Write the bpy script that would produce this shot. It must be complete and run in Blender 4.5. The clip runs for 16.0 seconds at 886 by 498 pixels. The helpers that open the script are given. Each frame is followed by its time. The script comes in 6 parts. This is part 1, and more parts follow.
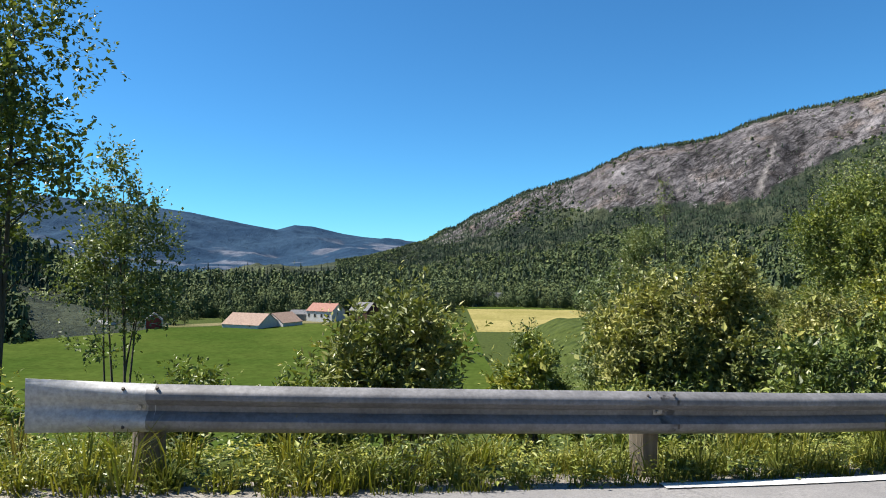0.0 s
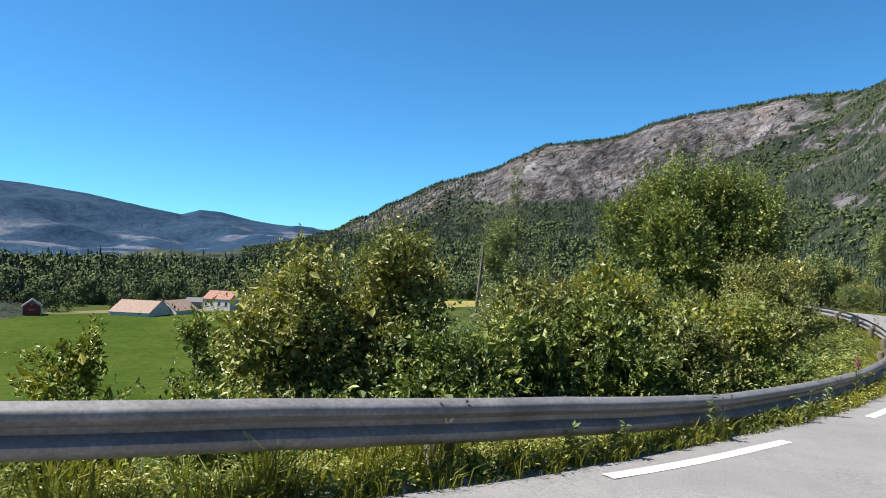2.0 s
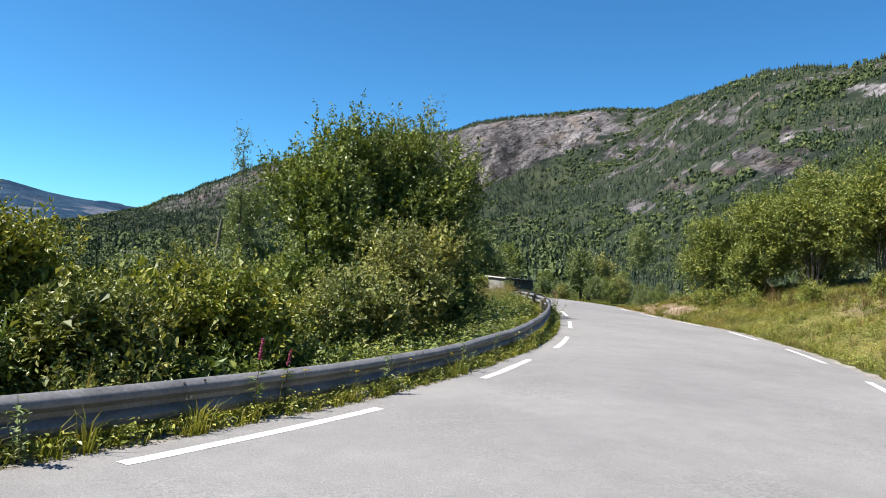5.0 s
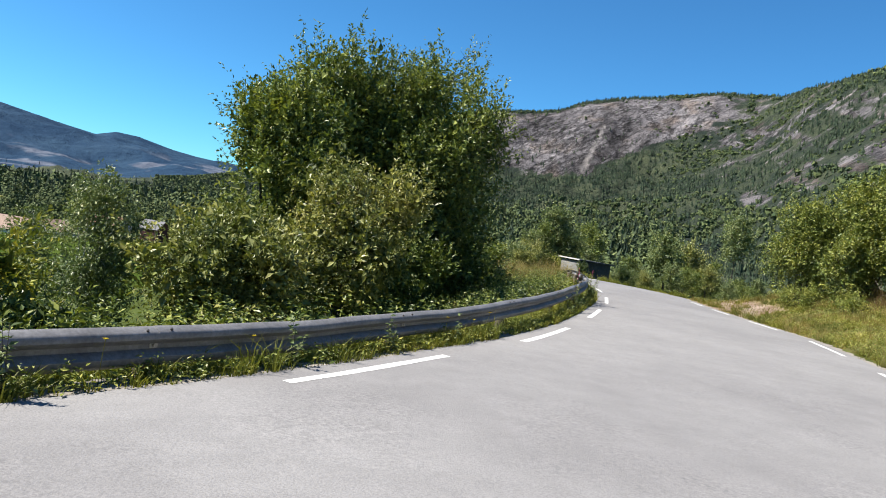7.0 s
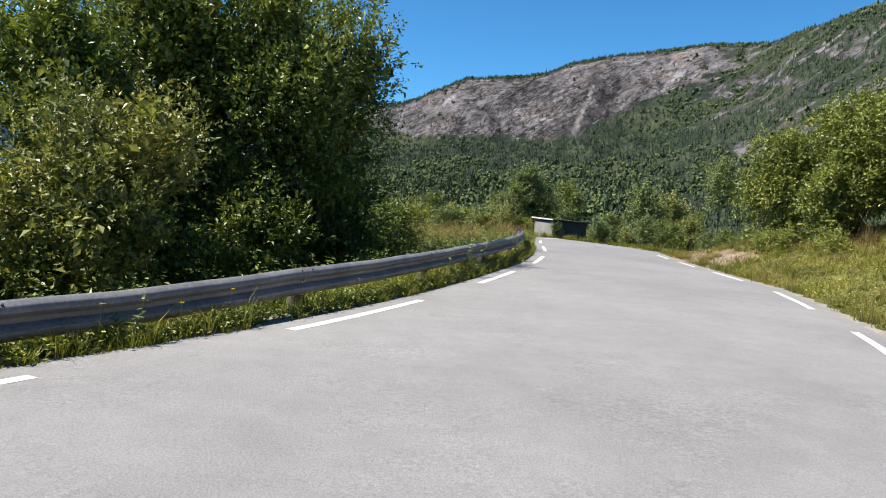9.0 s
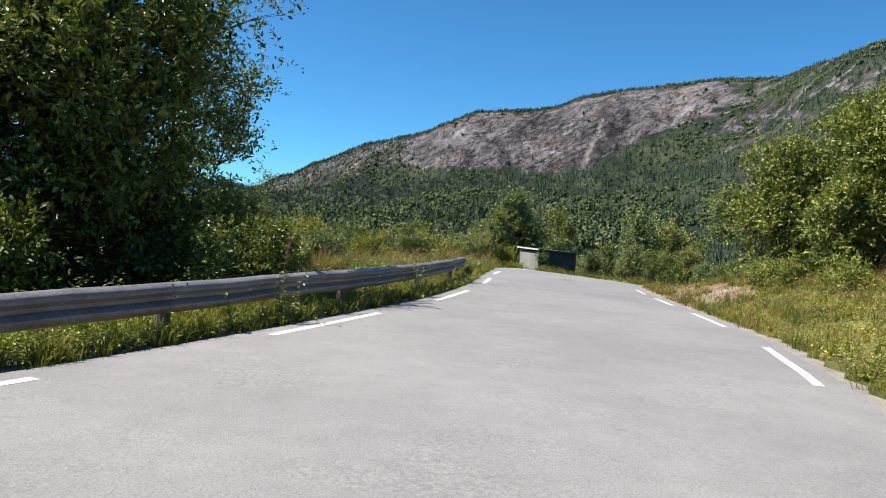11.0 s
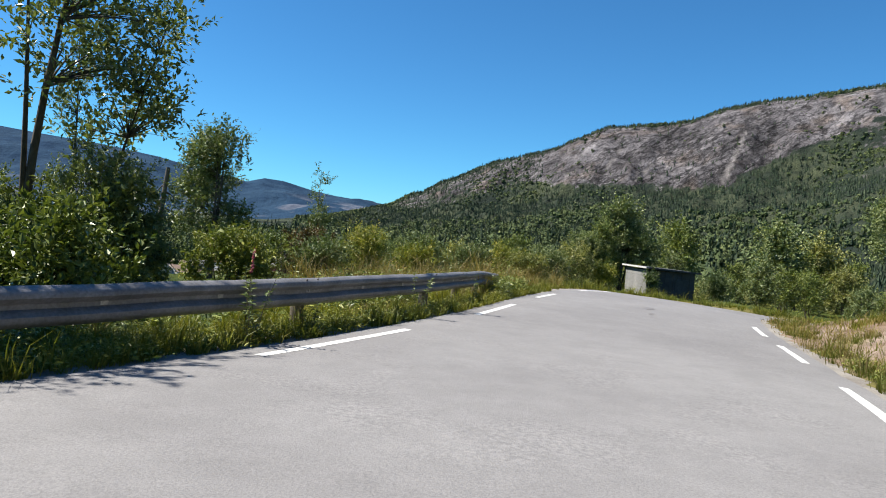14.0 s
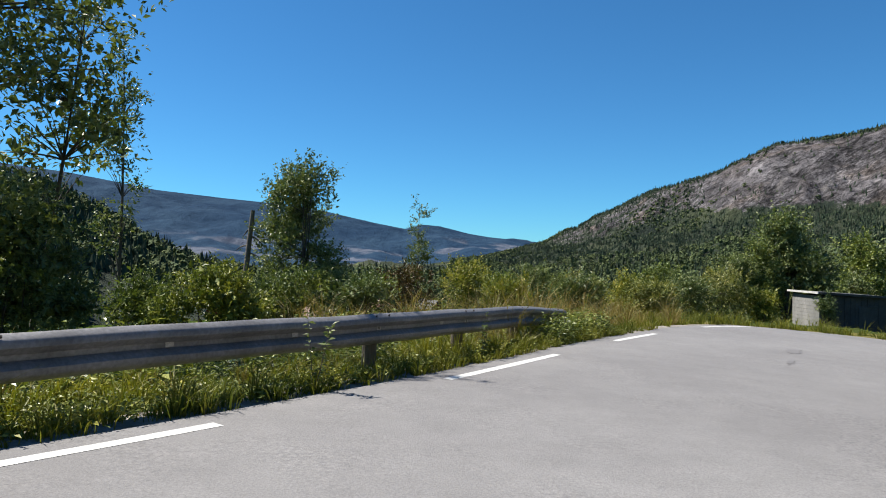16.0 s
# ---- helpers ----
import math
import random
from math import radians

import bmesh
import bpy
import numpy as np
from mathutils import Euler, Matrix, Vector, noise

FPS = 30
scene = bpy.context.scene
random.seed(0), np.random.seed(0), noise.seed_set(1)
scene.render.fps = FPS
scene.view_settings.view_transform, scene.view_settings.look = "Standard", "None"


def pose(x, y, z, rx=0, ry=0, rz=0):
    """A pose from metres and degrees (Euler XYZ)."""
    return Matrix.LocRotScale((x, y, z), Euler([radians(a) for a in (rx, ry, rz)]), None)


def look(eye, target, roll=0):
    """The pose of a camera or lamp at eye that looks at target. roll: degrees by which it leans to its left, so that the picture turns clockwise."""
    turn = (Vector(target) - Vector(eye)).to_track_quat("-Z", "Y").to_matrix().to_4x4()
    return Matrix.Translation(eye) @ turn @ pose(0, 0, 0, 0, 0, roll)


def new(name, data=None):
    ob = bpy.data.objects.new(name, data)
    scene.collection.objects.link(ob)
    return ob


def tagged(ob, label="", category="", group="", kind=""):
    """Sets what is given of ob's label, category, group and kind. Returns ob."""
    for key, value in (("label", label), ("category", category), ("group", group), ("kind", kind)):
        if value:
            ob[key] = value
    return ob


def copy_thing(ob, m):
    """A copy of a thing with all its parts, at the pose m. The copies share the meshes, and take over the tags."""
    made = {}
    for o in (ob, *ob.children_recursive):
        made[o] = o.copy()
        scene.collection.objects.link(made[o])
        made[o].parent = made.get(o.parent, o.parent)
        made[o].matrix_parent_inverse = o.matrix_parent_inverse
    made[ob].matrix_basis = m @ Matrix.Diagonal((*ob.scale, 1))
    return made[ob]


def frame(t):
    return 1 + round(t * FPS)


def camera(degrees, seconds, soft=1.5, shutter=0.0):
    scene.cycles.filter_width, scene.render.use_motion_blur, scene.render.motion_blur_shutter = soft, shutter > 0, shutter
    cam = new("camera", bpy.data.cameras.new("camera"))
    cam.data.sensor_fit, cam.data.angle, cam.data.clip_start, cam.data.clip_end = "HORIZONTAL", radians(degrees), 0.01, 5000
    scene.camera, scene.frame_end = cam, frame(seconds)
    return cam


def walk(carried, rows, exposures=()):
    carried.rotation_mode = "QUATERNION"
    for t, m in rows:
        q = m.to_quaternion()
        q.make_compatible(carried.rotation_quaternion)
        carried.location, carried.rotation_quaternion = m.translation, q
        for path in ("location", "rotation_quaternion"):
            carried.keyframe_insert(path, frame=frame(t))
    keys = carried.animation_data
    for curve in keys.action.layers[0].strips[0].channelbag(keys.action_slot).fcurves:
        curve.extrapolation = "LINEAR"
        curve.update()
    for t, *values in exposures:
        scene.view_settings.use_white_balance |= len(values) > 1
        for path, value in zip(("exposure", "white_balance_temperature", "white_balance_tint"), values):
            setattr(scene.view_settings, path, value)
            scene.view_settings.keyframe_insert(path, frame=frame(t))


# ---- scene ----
cam = camera(66.0, 16.0, soft=1.0)
PATH = [
    (0, (-1.426, -5.345, 1.668), (-1.512, -3.347, 1.708), 0.1),
    (0.5, (-0.443, -5.365, 1.721), (-0.524, -3.367, 1.778), 1.2),
    (1, (0.732, -4.741, 1.613), (0.597, -2.746, 1.671), 0.4),
    (1.5, (1.9, -3.975, 1.484), (1.962, -1.976, 1.461), -0.0),
    (2, (2.943, -3.493, 1.452), (3.11, -1.5, 1.467), 1.3),
    (2.5, (4.102, -2.889, 1.362), (4.485, -0.926, 1.402), 1.4),
    (3, (5.325, -2.254, 1.262), (5.914, -0.343, 1.276), 3.5),
    (3.5, (6.401, -1.871, 1.221), (7.046, 0.022, 1.264), 1.5),
    (4, (7.638, -1.11, 1.123), (8.343, 0.761, 1.14), 3.0),
    (4.2, (8.105, -0.868, 1.095), (8.815, 1.001, 1.109), 2.8),
    (6.3, (12.407, 2.08, 0.809), (12.899, 4.019, 0.771), 7.0),
    (6.5, (12.851, 2.426, 0.806), (13.315, 4.37, 0.757), 7.35),
    (7, (13.725, 3.269, 0.743), (14.118, 5.228, 0.653), 7.8),
    (7.5, (14.667, 4.015, 0.679), (14.989, 5.987, 0.595), 5.55),
    (8, (15.554, 4.767, 0.635), (15.837, 6.746, 0.576), 1.3),
    (8.5, (16.495, 5.635, 0.579), (16.815, 7.606, 0.459), 2.3),
    (9, (17.365, 6.488, 0.49), (17.768, 8.439, 0.321), 3.7),
    (9.5, (18.216, 7.503, 0.423), (18.65, 9.448, 0.254), 3.3),
    (9.7, (18.671, 7.963, 0.399), (19.11, 9.908, 0.245), 3.4),
    (11.8, (22.277, 12.493, 0.178), (22.521, 14.477, 0.105), 4.3),
    (12, (22.591, 12.959, 0.167), (22.755, 14.949, 0.054), 3.1),
    (12.5, (23.238, 14.155, 0.122), (23.297, 16.15, -0.008), 3.1),
    (13, (23.824, 15.12, 0.099), (23.856, 17.117, -0.001), 5.2),
    (13.5, (24.416, 16.155, 0.053), (24.433, 18.154, -0.009), 4.4),
    (14, (25.091, 17.424, 0.021), (25.084, 19.423, -0.033), 4.5),
    (14.5, (25.709, 18.529, -0.029), (25.717, 20.528, -0.087), 4.8),
    (15, (26.23, 19.791, -0.052), (26.178, 21.79, -0.082), 3.2),
    (15.5, (26.783, 20.915, -0.097), (26.548, 22.901, -0.075), 1.8),
    (16, (27.296, 22.195, -0.159), (26.832, 24.14, -0.121), 1.3),
]
walk(cam, [(t, look(eye, target, roll)) for t, eye, target, roll in PATH],
     exposures=[(0, 1.20), (4, 1.26), (9, 1.20), (13, 1.12), (14.5, 1.03), (15.5, 0.92), (16, 0.91)])

# ---- world, sun, exposure ----
SUN_TO = Vector((-0.56, 0.06, 0.82)).normalized()      # towards the sun
sun_az = math.atan2(SUN_TO.x, SUN_TO.y)
sun_el = math.asin(SUN_TO.z)
world = bpy.data.worlds.new("sky")
scene.world = world
world.use_nodes = True
wn = world.node_tree.nodes
wl = world.node_tree.links
sky = wn.new("ShaderNodeTexSky")
sky.sky_type = "NISHITA"
sky.sun_disc = False
sky.sun_elevation = sun_el
sky.sun_rotation = sun_az
sky.altitude = 1500.0
sky.air_density = 1.0
sky.dust_density = 0.0
sky.ozone_density = 2.0
wn["Background"].inputs["Strength"].default_value = 0.05
tint = wn.new("ShaderNodeMix")
tint.data_type, tint.blend_type = "RGBA", "MULTIPLY"
tint.inputs["Factor"].default_value = 1.0
tint.inputs["B"].default_value = (0.44, 1.05, 1.42, 1)
wl.new(sky.outputs[0], tint.inputs["A"])
wl.new(tint.outputs["Result"], wn["Background"].inputs["Color"])
sun_data = bpy.data.lights.new("sun", "SUN")
sun_data.energy = 5.0
sun_data.angle = radians(0.53)
sun_data.color = (1.0, 0.94, 0.84)
sun = new("sun", sun_data)
sun.matrix_world = look((0, 0, 60), Vector((0, 0, 60)) - SUN_TO)

# ---- materials ----


def shader(name):
    m = bpy.data.materials.new(name)
    m.use_nodes = True
    return m, m.node_tree.nodes, m.node_tree.links, m.node_tree.nodes["Principled BSDF"]


def ramp(nodes, stops):
    r = nodes.new("ShaderNodeValToRGB")
    els = r.color_ramp.elements
    while len(els) < len(stops):
        els.new(0.5)
    for e, (p, c) in zip(els, stops):
        e.position, e.color = p, (*c, 1)
    return r


def noise_tex(nodes, links, scale, detail=5.0, rough=0.6, coord="Object", stretch=None, slant=0.0):
    co = nodes.new("ShaderNodeTexCoord")
    n = nodes.new("ShaderNodeTexNoise")
    n.inputs["Scale"].default_value = scale
    n.inputs["Detail"].default_value = detail
    n.inputs["Roughness"].default_value = rough
    if stretch:
        mp = nodes.new("ShaderNodeMapping")
        mp.inputs["Scale"].default_value = stretch
        if slant:
            turn = nodes.new("ShaderNodeMapping")
            turn.inputs["Rotation"].default_value = (0, radians(slant), 0)
            links.new(co.outputs[coord], turn.inputs["Vector"])
            links.new(turn.outputs[0], mp.inputs["Vector"])
        else:
            links.new(co.outputs[coord], mp.inputs["Vector"])
        links.new(mp.outputs[0], n.inputs["Vector"])
    else:
        links.new(co.outputs[coord], n.inputs["Vector"])
    return n


def mix_col(nodes, links, fac, a, b, mode="MIX"):
    m = nodes.new("ShaderNodeMix")
    m.data_type, m.blend_type = "RGBA", mode
    for sock, val in ((m.inputs["Factor"], fac), (m.inputs["A"], a), (m.inputs["B"], b)):
        if isinstance(val, (int, float)):
            sock.default_value = val
        elif isinstance(val, tuple):
            sock.default_value = (*val, 1)
        else:
            links.new(val, sock)
    return m.outputs["Result"]


def bumped(nodes, links, bsdf, height, strength, distance):
    b = nodes.new("ShaderNodeBump")
    b.inputs["Strength"].default_value = strength
    b.inputs["Distance"].default_value = distance
    links.new(height, b.inputs["Height"])
    links.new(b.outputs[0], bsdf.inputs["Normal"])


def surface(name, dark, light, scale, fine, rough=0.8, bump=0.3, metal=0.0, stretch=None, low=0.3, high=0.7, dist=0.02, spec=0.5):
    """A surface whose colour varies at two scales, with fine relief."""
    m, n, l, b = shader(name)
    big = noise_tex(n, l, scale, 4, 0.6, stretch=stretch)
    small = noise_tex(n, l, fine, 6, 0.65, stretch=stretch)
    r1 = ramp(n, [(low, dark), (high, light)])
    l.new(big.outputs["Fac"], r1.inputs["Fac"])
    r2 = ramp(n, [(0.25, (0.62, 0.62, 0.62)), (0.75, (1.28, 1.28, 1.28))])
    l.new(small.outputs["Fac"], r2.inputs["Fac"])
    l.new(mix_col(n, l, 1.0, r1.outputs["Color"], r2.outputs["Color"], "MULTIPLY"), b.inputs["Base Color"])
    b.inputs["Roughness"].default_value = rough
    b.inputs["Metallic"].default_value = metal
    b.inputs["Specular IOR Level"].default_value = spec
    if bump:
        bumped(n, l, b, small.outputs["Fac"], bump, dist)
    return m


def leafy(name, cols, rough=0.40, through_light=0.16, spec=0.25, tone=0.8):
    """Leaves: a colour for each, some light let through."""
    m, n, l, b = shader(name)
    g = n.new("ShaderNodeNewGeometry")
    step = 1.0 / max(1, len(cols) - 1)
    r = ramp(n, [(i * step, c) for i, c in enumerate(cols)])
    l.new(g.outputs["Random Per Island"], r.inputs["Fac"])
    big = noise_tex(n, l, tone, 2, 0.5)
    r2 = ramp(n, [(0.36, (0.85, 0.94, 0.88)), (0.64, (1.55, 1.46, 1.25))])
    l.new(big.outputs["Fac"], r2.inputs["Fac"])
    col = mix_col(n, l, 1.0, r.outputs["Color"], r2.outputs["Color"], "MULTIPLY")
    l.new(col, b.inputs["Base Color"])
    b.inputs["Roughness"].default_value = rough
    b.inputs["Specular IOR Level"].default_value = spec
    if through_light:
        t = n.new("ShaderNodeBsdfTranslucent")
        warm = mix_col(n, l, 1.0, col, (1.25, 1.3, 0.5), "MULTIPLY")
        l.new(warm, t.inputs["Color"])
        mx = n.new("ShaderNodeMixShader")
        mx.inputs["Fac"].default_value = through_light
        l.new(b.outputs[0], mx.inputs[1])
        l.new(t.outputs[0], mx.inputs[2])
        l.new(mx.outputs[0], n["Material Output"].inputs["Surface"])
    return m


def asphalt_material():
    m, n, l, b = shader("worn_asphalt")
    grain = noise_tex(n, l, 70, 3, 0.7)
    coarse = noise_tex(n, l, 26, 3, 0.6)
    mid = noise_tex(n, l, 3.0, 5, 0.65)
    big = noise_tex(n, l, 0.35, 4, 0.6)
    worn = noise_tex(n, l, 0.8, 4, 0.6, stretch=(1.0, 1.0, 1.0))
    r1 = ramp(n, [(0.35, (0.167, 0.163, 0.165)), (0.65, (0.203, 0.199, 0.200))])
    l.new(big.outputs["Fac"], r1.inputs["Fac"])
    r2 = ramp(n, [(0.35, (0.94, 0.94, 0.94)), (0.65, (1.05, 1.05, 1.05))])
    l.new(mid.outputs["Fac"], r2.inputs["Fac"])
    r3 = ramp(n, [(0.34, (0.74, 0.74, 0.75)), (0.5, (1.0, 1.0, 1.0)), (0.68, (1.22, 1.21, 1.2))])
    l.new(grain.outputs["Fac"], r3.inputs["Fac"])
    r4 = ramp(n, [(0.36, (0.78, 0.78, 0.79)), (0.5, (1.0, 1.0, 1.0)), (0.66, (1.18, 1.17, 1.16))])
    l.new(coarse.outputs["Fac"], r4.inputs["Fac"])
    patch = ramp(n, [(0.46, (0.0, 0.0, 0.0)), (0.62, (0.8, 0.8, 0.8))])
    l.new(worn.outputs["Fac"], patch.inputs["Fac"])
    c = mix_col(n, l, 1.0, r1.outputs["Color"], r2.outputs["Color"], "MULTIPLY")
    c = mix_col(n, l, 0.8, c, mix_col(n, l, 1.0, c, r3.outputs["Color"], "MULTIPLY"))
    l.new(mix_col(n, l, patch.outputs["Color"], c, mix_col(n, l, 1.0, c, r4.outputs["Color"], "MULTIPLY")), b.inputs["Base Color"])
    b.inputs["Roughness"].default_value = 0.85
    b.inputs["Specular IOR Level"].default_value = 0.3
    bumped(n, l, b, grain.outputs["Fac"], 0.6, 0.008)
    return m


def mountain_material(name, forest_a, forest_b, rock_a, rock_b, rock_c):
    """Forest floor and bare rock; the attribute 'rock' says where rock lies, above 1 where it is pale and clean."""
    m, n, l, b = shader(name)
    at = n.new("ShaderNodeAttribute")
    at.attribute_name = "rock"

    def math_node(op, a, c, d=0.0):
        k = n.new("ShaderNodeMath")
        k.operation = op
        for i, val in enumerate((a, c, d)):
            if isinstance(val, float):
                k.inputs[i].default_value = val
            else:
                l.new(val, k.inputs[i])
        return k.outputs[0]

    f1 = noise_tex(n, l, 0.035, 6, 0.7)
    f2 = noise_tex(n, l, 0.006, 3, 0.5)
    fr = ramp(n, [(0.40, forest_a), (0.62, forest_b)])
    l.new(f1.outputs["Fac"], fr.inputs["Fac"])
    fv = ramp(n, [(0.38, (0.65, 0.7, 0.75)), (0.62, (1.3, 1.22, 1.1))])
    l.new(f2.outputs["Fac"], fv.inputs["Fac"])
    forest = mix_col(n, l, 1.0, fr.outputs["Color"], fv.outputs["Color"], "MULTIPLY")
    # rock: broad tones, brown lichen stains, downward streaks, dark cracks
    k1 = noise_tex(n, l, 0.012, 6, 0.66, stretch=(0.8, 1.0, 1.3), slant=32)
    rr = ramp(n, [(0.35, rock_a), (0.5, rock_b), (0.66, rock_c)])
    l.new(k1.outputs["Fac"], rr.inputs["Fac"])
    lichen = noise_tex(n, l, 0.017, 5, 0.6)
    lr = ramp(n, [(0.52, (1.0, 1.0, 1.0)), (0.66, (0.95, 0.84, 0.72))])
    l.new(lichen.outputs["Fac"], lr.inputs["Fac"])
    k2 = noise_tex(n, l, 0.06, 6, 0.75, stretch=(0.7, 1.0, 1.1), slant=38)
    rv = ramp(n, [(0.38, (0.42, 0.42, 0.44)), (0.5, (1.0, 1.0, 1.0)), (0.64, (1.32, 1.3, 1.28))])
    l.new(k2.outputs["Fac"], rv.inputs["Fac"])
    rock = mix_col(n, l, 1.0, mix_col(n, l, 1.0, rr.outputs["Color"], lr.outputs["Color"], "MULTIPLY"), rv.outputs["Color"], "MULTIPLY")
    for scale, st, dark, tip in ((0.014, (0.5, 0.7, 2.2), 0.22, 35), (0.035, (0.5, 0.8, 1.8), 0.3, 28), (0.04, (1.0, 1.0, 0.5), 0.4, 10), (0.1, (0.7, 1.0, 1.2), 0.5, 40)):
        k3 = noise_tex(n, l, scale, 5, 0.6, stretch=st, slant=tip)
        cr = ramp(n, [(0.465, (1, 1, 1)), (0.488, (dark, dark, dark)), (0.5, (dark, dark, dark)), (0.522, (1, 1, 1))])
        l.new(k3.outputs["Fac"], cr.inputs["Fac"])
        rock = mix_col(n, l, 0.8, rock, mix_col(n, l, 1.0, rock, cr.outputs["Color"], "MULTIPLY"))
    over = math_node("MULTIPLY_ADD", at.outputs["Fac"], 2.6, -2.65)
    pale = ramp(n, [(0.0, (0, 0, 0)), (1.0, (0.55, 0.55, 0.55))])
    l.new(over, pale.inputs["Fac"])
    light = mix_col(n, l, 1.0, (0.29, 0.268, 0.258), rv.outputs["Color"], "MULTIPLY")
    rock = mix_col(n, l, pale.outputs["Color"], rock, light)
    jag = math_node("ADD", at.outputs["Fac"], math_node("MULTIPLY_ADD", f1.outputs["Fac"], 1.9, -0.95))
    edge = ramp(n, [(0.42, (0, 0, 0)), (0.56, (1, 1, 1))])
    l.new(jag, edge.inputs["Fac"])
    l.new(mix_col(n, l, edge.outputs["Color"], forest, rock), b.inputs["Base Color"])
    b.inputs["Roughness"].default_value = 0.9
    b.inputs["Specular IOR Level"].default_value = 0.12
    bumped(n, l, b, k2.outputs["Fac"], 1.0, 9.0)
    return m


def haze_blue_material():
    """Wooded slopes far off, haze painted in as blue, with paler clearings where the attribute 'rock' is high."""
    m, n, l, b = shader("distant_mountain")
    at = n.new("ShaderNodeAttribute")
    at.attribute_name = "rock"
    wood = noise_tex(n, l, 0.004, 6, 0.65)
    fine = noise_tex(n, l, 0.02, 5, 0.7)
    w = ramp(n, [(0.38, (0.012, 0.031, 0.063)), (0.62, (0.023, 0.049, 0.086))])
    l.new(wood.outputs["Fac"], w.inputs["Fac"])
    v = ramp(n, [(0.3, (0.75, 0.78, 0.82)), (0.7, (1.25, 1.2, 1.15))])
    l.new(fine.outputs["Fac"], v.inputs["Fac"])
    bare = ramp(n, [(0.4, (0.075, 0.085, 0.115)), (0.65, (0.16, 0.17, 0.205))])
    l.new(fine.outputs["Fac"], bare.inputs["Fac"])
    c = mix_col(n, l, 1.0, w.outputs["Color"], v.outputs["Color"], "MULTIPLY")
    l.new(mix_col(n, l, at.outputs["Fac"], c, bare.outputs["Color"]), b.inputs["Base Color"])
    b.inputs["Roughness"].default_value = 0.95
    b.inputs["Specular IOR Level"].default_value = 0.05
    bumped(n, l, b, fine.outputs["Fac"], 0.8, 20.0)
    return m


M_ASPHALT = asphalt_material()
TAR = [(47.9, 2.64, 0.8, 0.22), (45.8, 2.8, 0.7, 0.09)]
M_TAR = surface("tar_stain", (0.1349, 0.1299, 0.1321), (0.1704, 0.1633, 0.1654), 6, 60, 0.8, 0.3, dist=0.004)
M_LINE = surface("road_paint", (0.4402, 0.4402, 0.426), (0.568, 0.568, 0.5538), 3, 60, 0.6, 0.3, low=0.25, high=0.5, dist=0.004)
M_GRAVEL = surface("roadside_gravel", (0.1562, 0.1384, 0.1172), (0.284, 0.2627, 0.2343), 2.2, 38, 0.95, 0.8)


def ground_material():
    """Grass and weeds, dry yellow grass on the bank, bare dirt where the attributes say so."""
    m, n, l, b = shader("roadside_ground")
    big = noise_tex(n, l, 0.9, 5, 0.65)
    fine = noise_tex(n, l, 14, 6, 0.65)
    green = ramp(n, [(0.36, (0.024, 0.036, 0.009)), (0.64, (0.06, 0.078, 0.02))])
    dry = ramp(n, [(0.3, (0.088, 0.085, 0.022)), (0.7, (0.2, 0.165, 0.062))])
    dirt = ramp(n, [(0.38, (0.13, 0.085, 0.062)), (0.6, (0.25, 0.195, 0.155))])
    for r in (green, dry, dirt):
        l.new(big.outputs["Fac"], r.inputs["Fac"])
    vary = ramp(n, [(0.25, (0.6, 0.6, 0.6)), (0.75, (1.3, 1.3, 1.3))])
    l.new(fine.outputs["Fac"], vary.inputs["Fac"])
    a1, a2 = n.new("ShaderNodeAttribute"), n.new("ShaderNodeAttribute")
    a1.attribute_name, a2.attribute_name = "dry", "dirt"
    c = mix_col(n, l, a1.outputs["Fac"], green.outputs["Color"], dry.outputs["Color"])
    c = mix_col(n, l, a2.outputs["Fac"], c, dirt.outputs["Color"])
    l.new(mix_col(n, l, 1.0, c, vary.outputs["Color"], "MULTIPLY"), b.inputs["Base Color"])
    b.inputs["Roughness"].default_value = 0.95
    b.inputs["Specular IOR Level"].default_value = 0.05
    bumped(n, l, b, fine.outputs["Fac"], 0.7, 0.03)
    return m


M_GROUND = ground_material()
M_FIELD = surface("mown_field", (0.035, 0.0589, 0.0114), (0.0534, 0.0754, 0.0162), 0.02, 0.5, 0.95, 0.2, low=0.36, high=0.64, spec=0.0)
M_DRYGRASS = surface("dry_pale_grass", (0.085, 0.09, 0.04), (0.15, 0.135, 0.075), 0.06, 0.8, 0.95, 0.2, spec=0.0)
M_STUBBLE = surface("ripe_field", (0.1704, 0.1562, 0.05325), (0.2556, 0.2201, 0.0923), 0.03, 0.6, 0.95, 0.2, spec=0.0)
M_ZINC = surface("weathered_galvanised_steel", (0.13, 0.128, 0.132), (0.235, 0.231, 0.238), 2.5, 30, 0.55, 0.12, metal=0.15, dist=0.004)
# paler copy of the rail steel, with the end plate's sunlight in its colour
M_LITPLATE = surface("sunlit_galvanised_plate", (0.30, 0.30, 0.31), (0.44, 0.44, 0.44), 3.0, 30, 0.55, 0.1, metal=0.1, dist=0.004)
M_BOLT = surface("bolt_steel", (0.30, 0.29, 0.28), (0.45, 0.44, 0.43), 20, 80, 0.5, 0.1, metal=0.7, dist=0.003)
M_DARKBOLT = surface("rusty_bolt_steel", (0.05, 0.045, 0.042), (0.10, 0.09, 0.082), 20, 80, 0.6, 0.1, metal=0.4, dist=0.003)
M_POST = surface("weathered_wood_post", (0.09, 0.076, 0.056), (0.2, 0.17, 0.13), 3, 26, 0.9, 0.6, stretch=(1, 1, 0.12))
M_BARK = surface("grey_bark", (0.03905, 0.03195, 0.02485), (0.1207, 0.1065, 0.08875), 5, 30, 0.95, 0.8, stretch=(1, 1, 0.25))
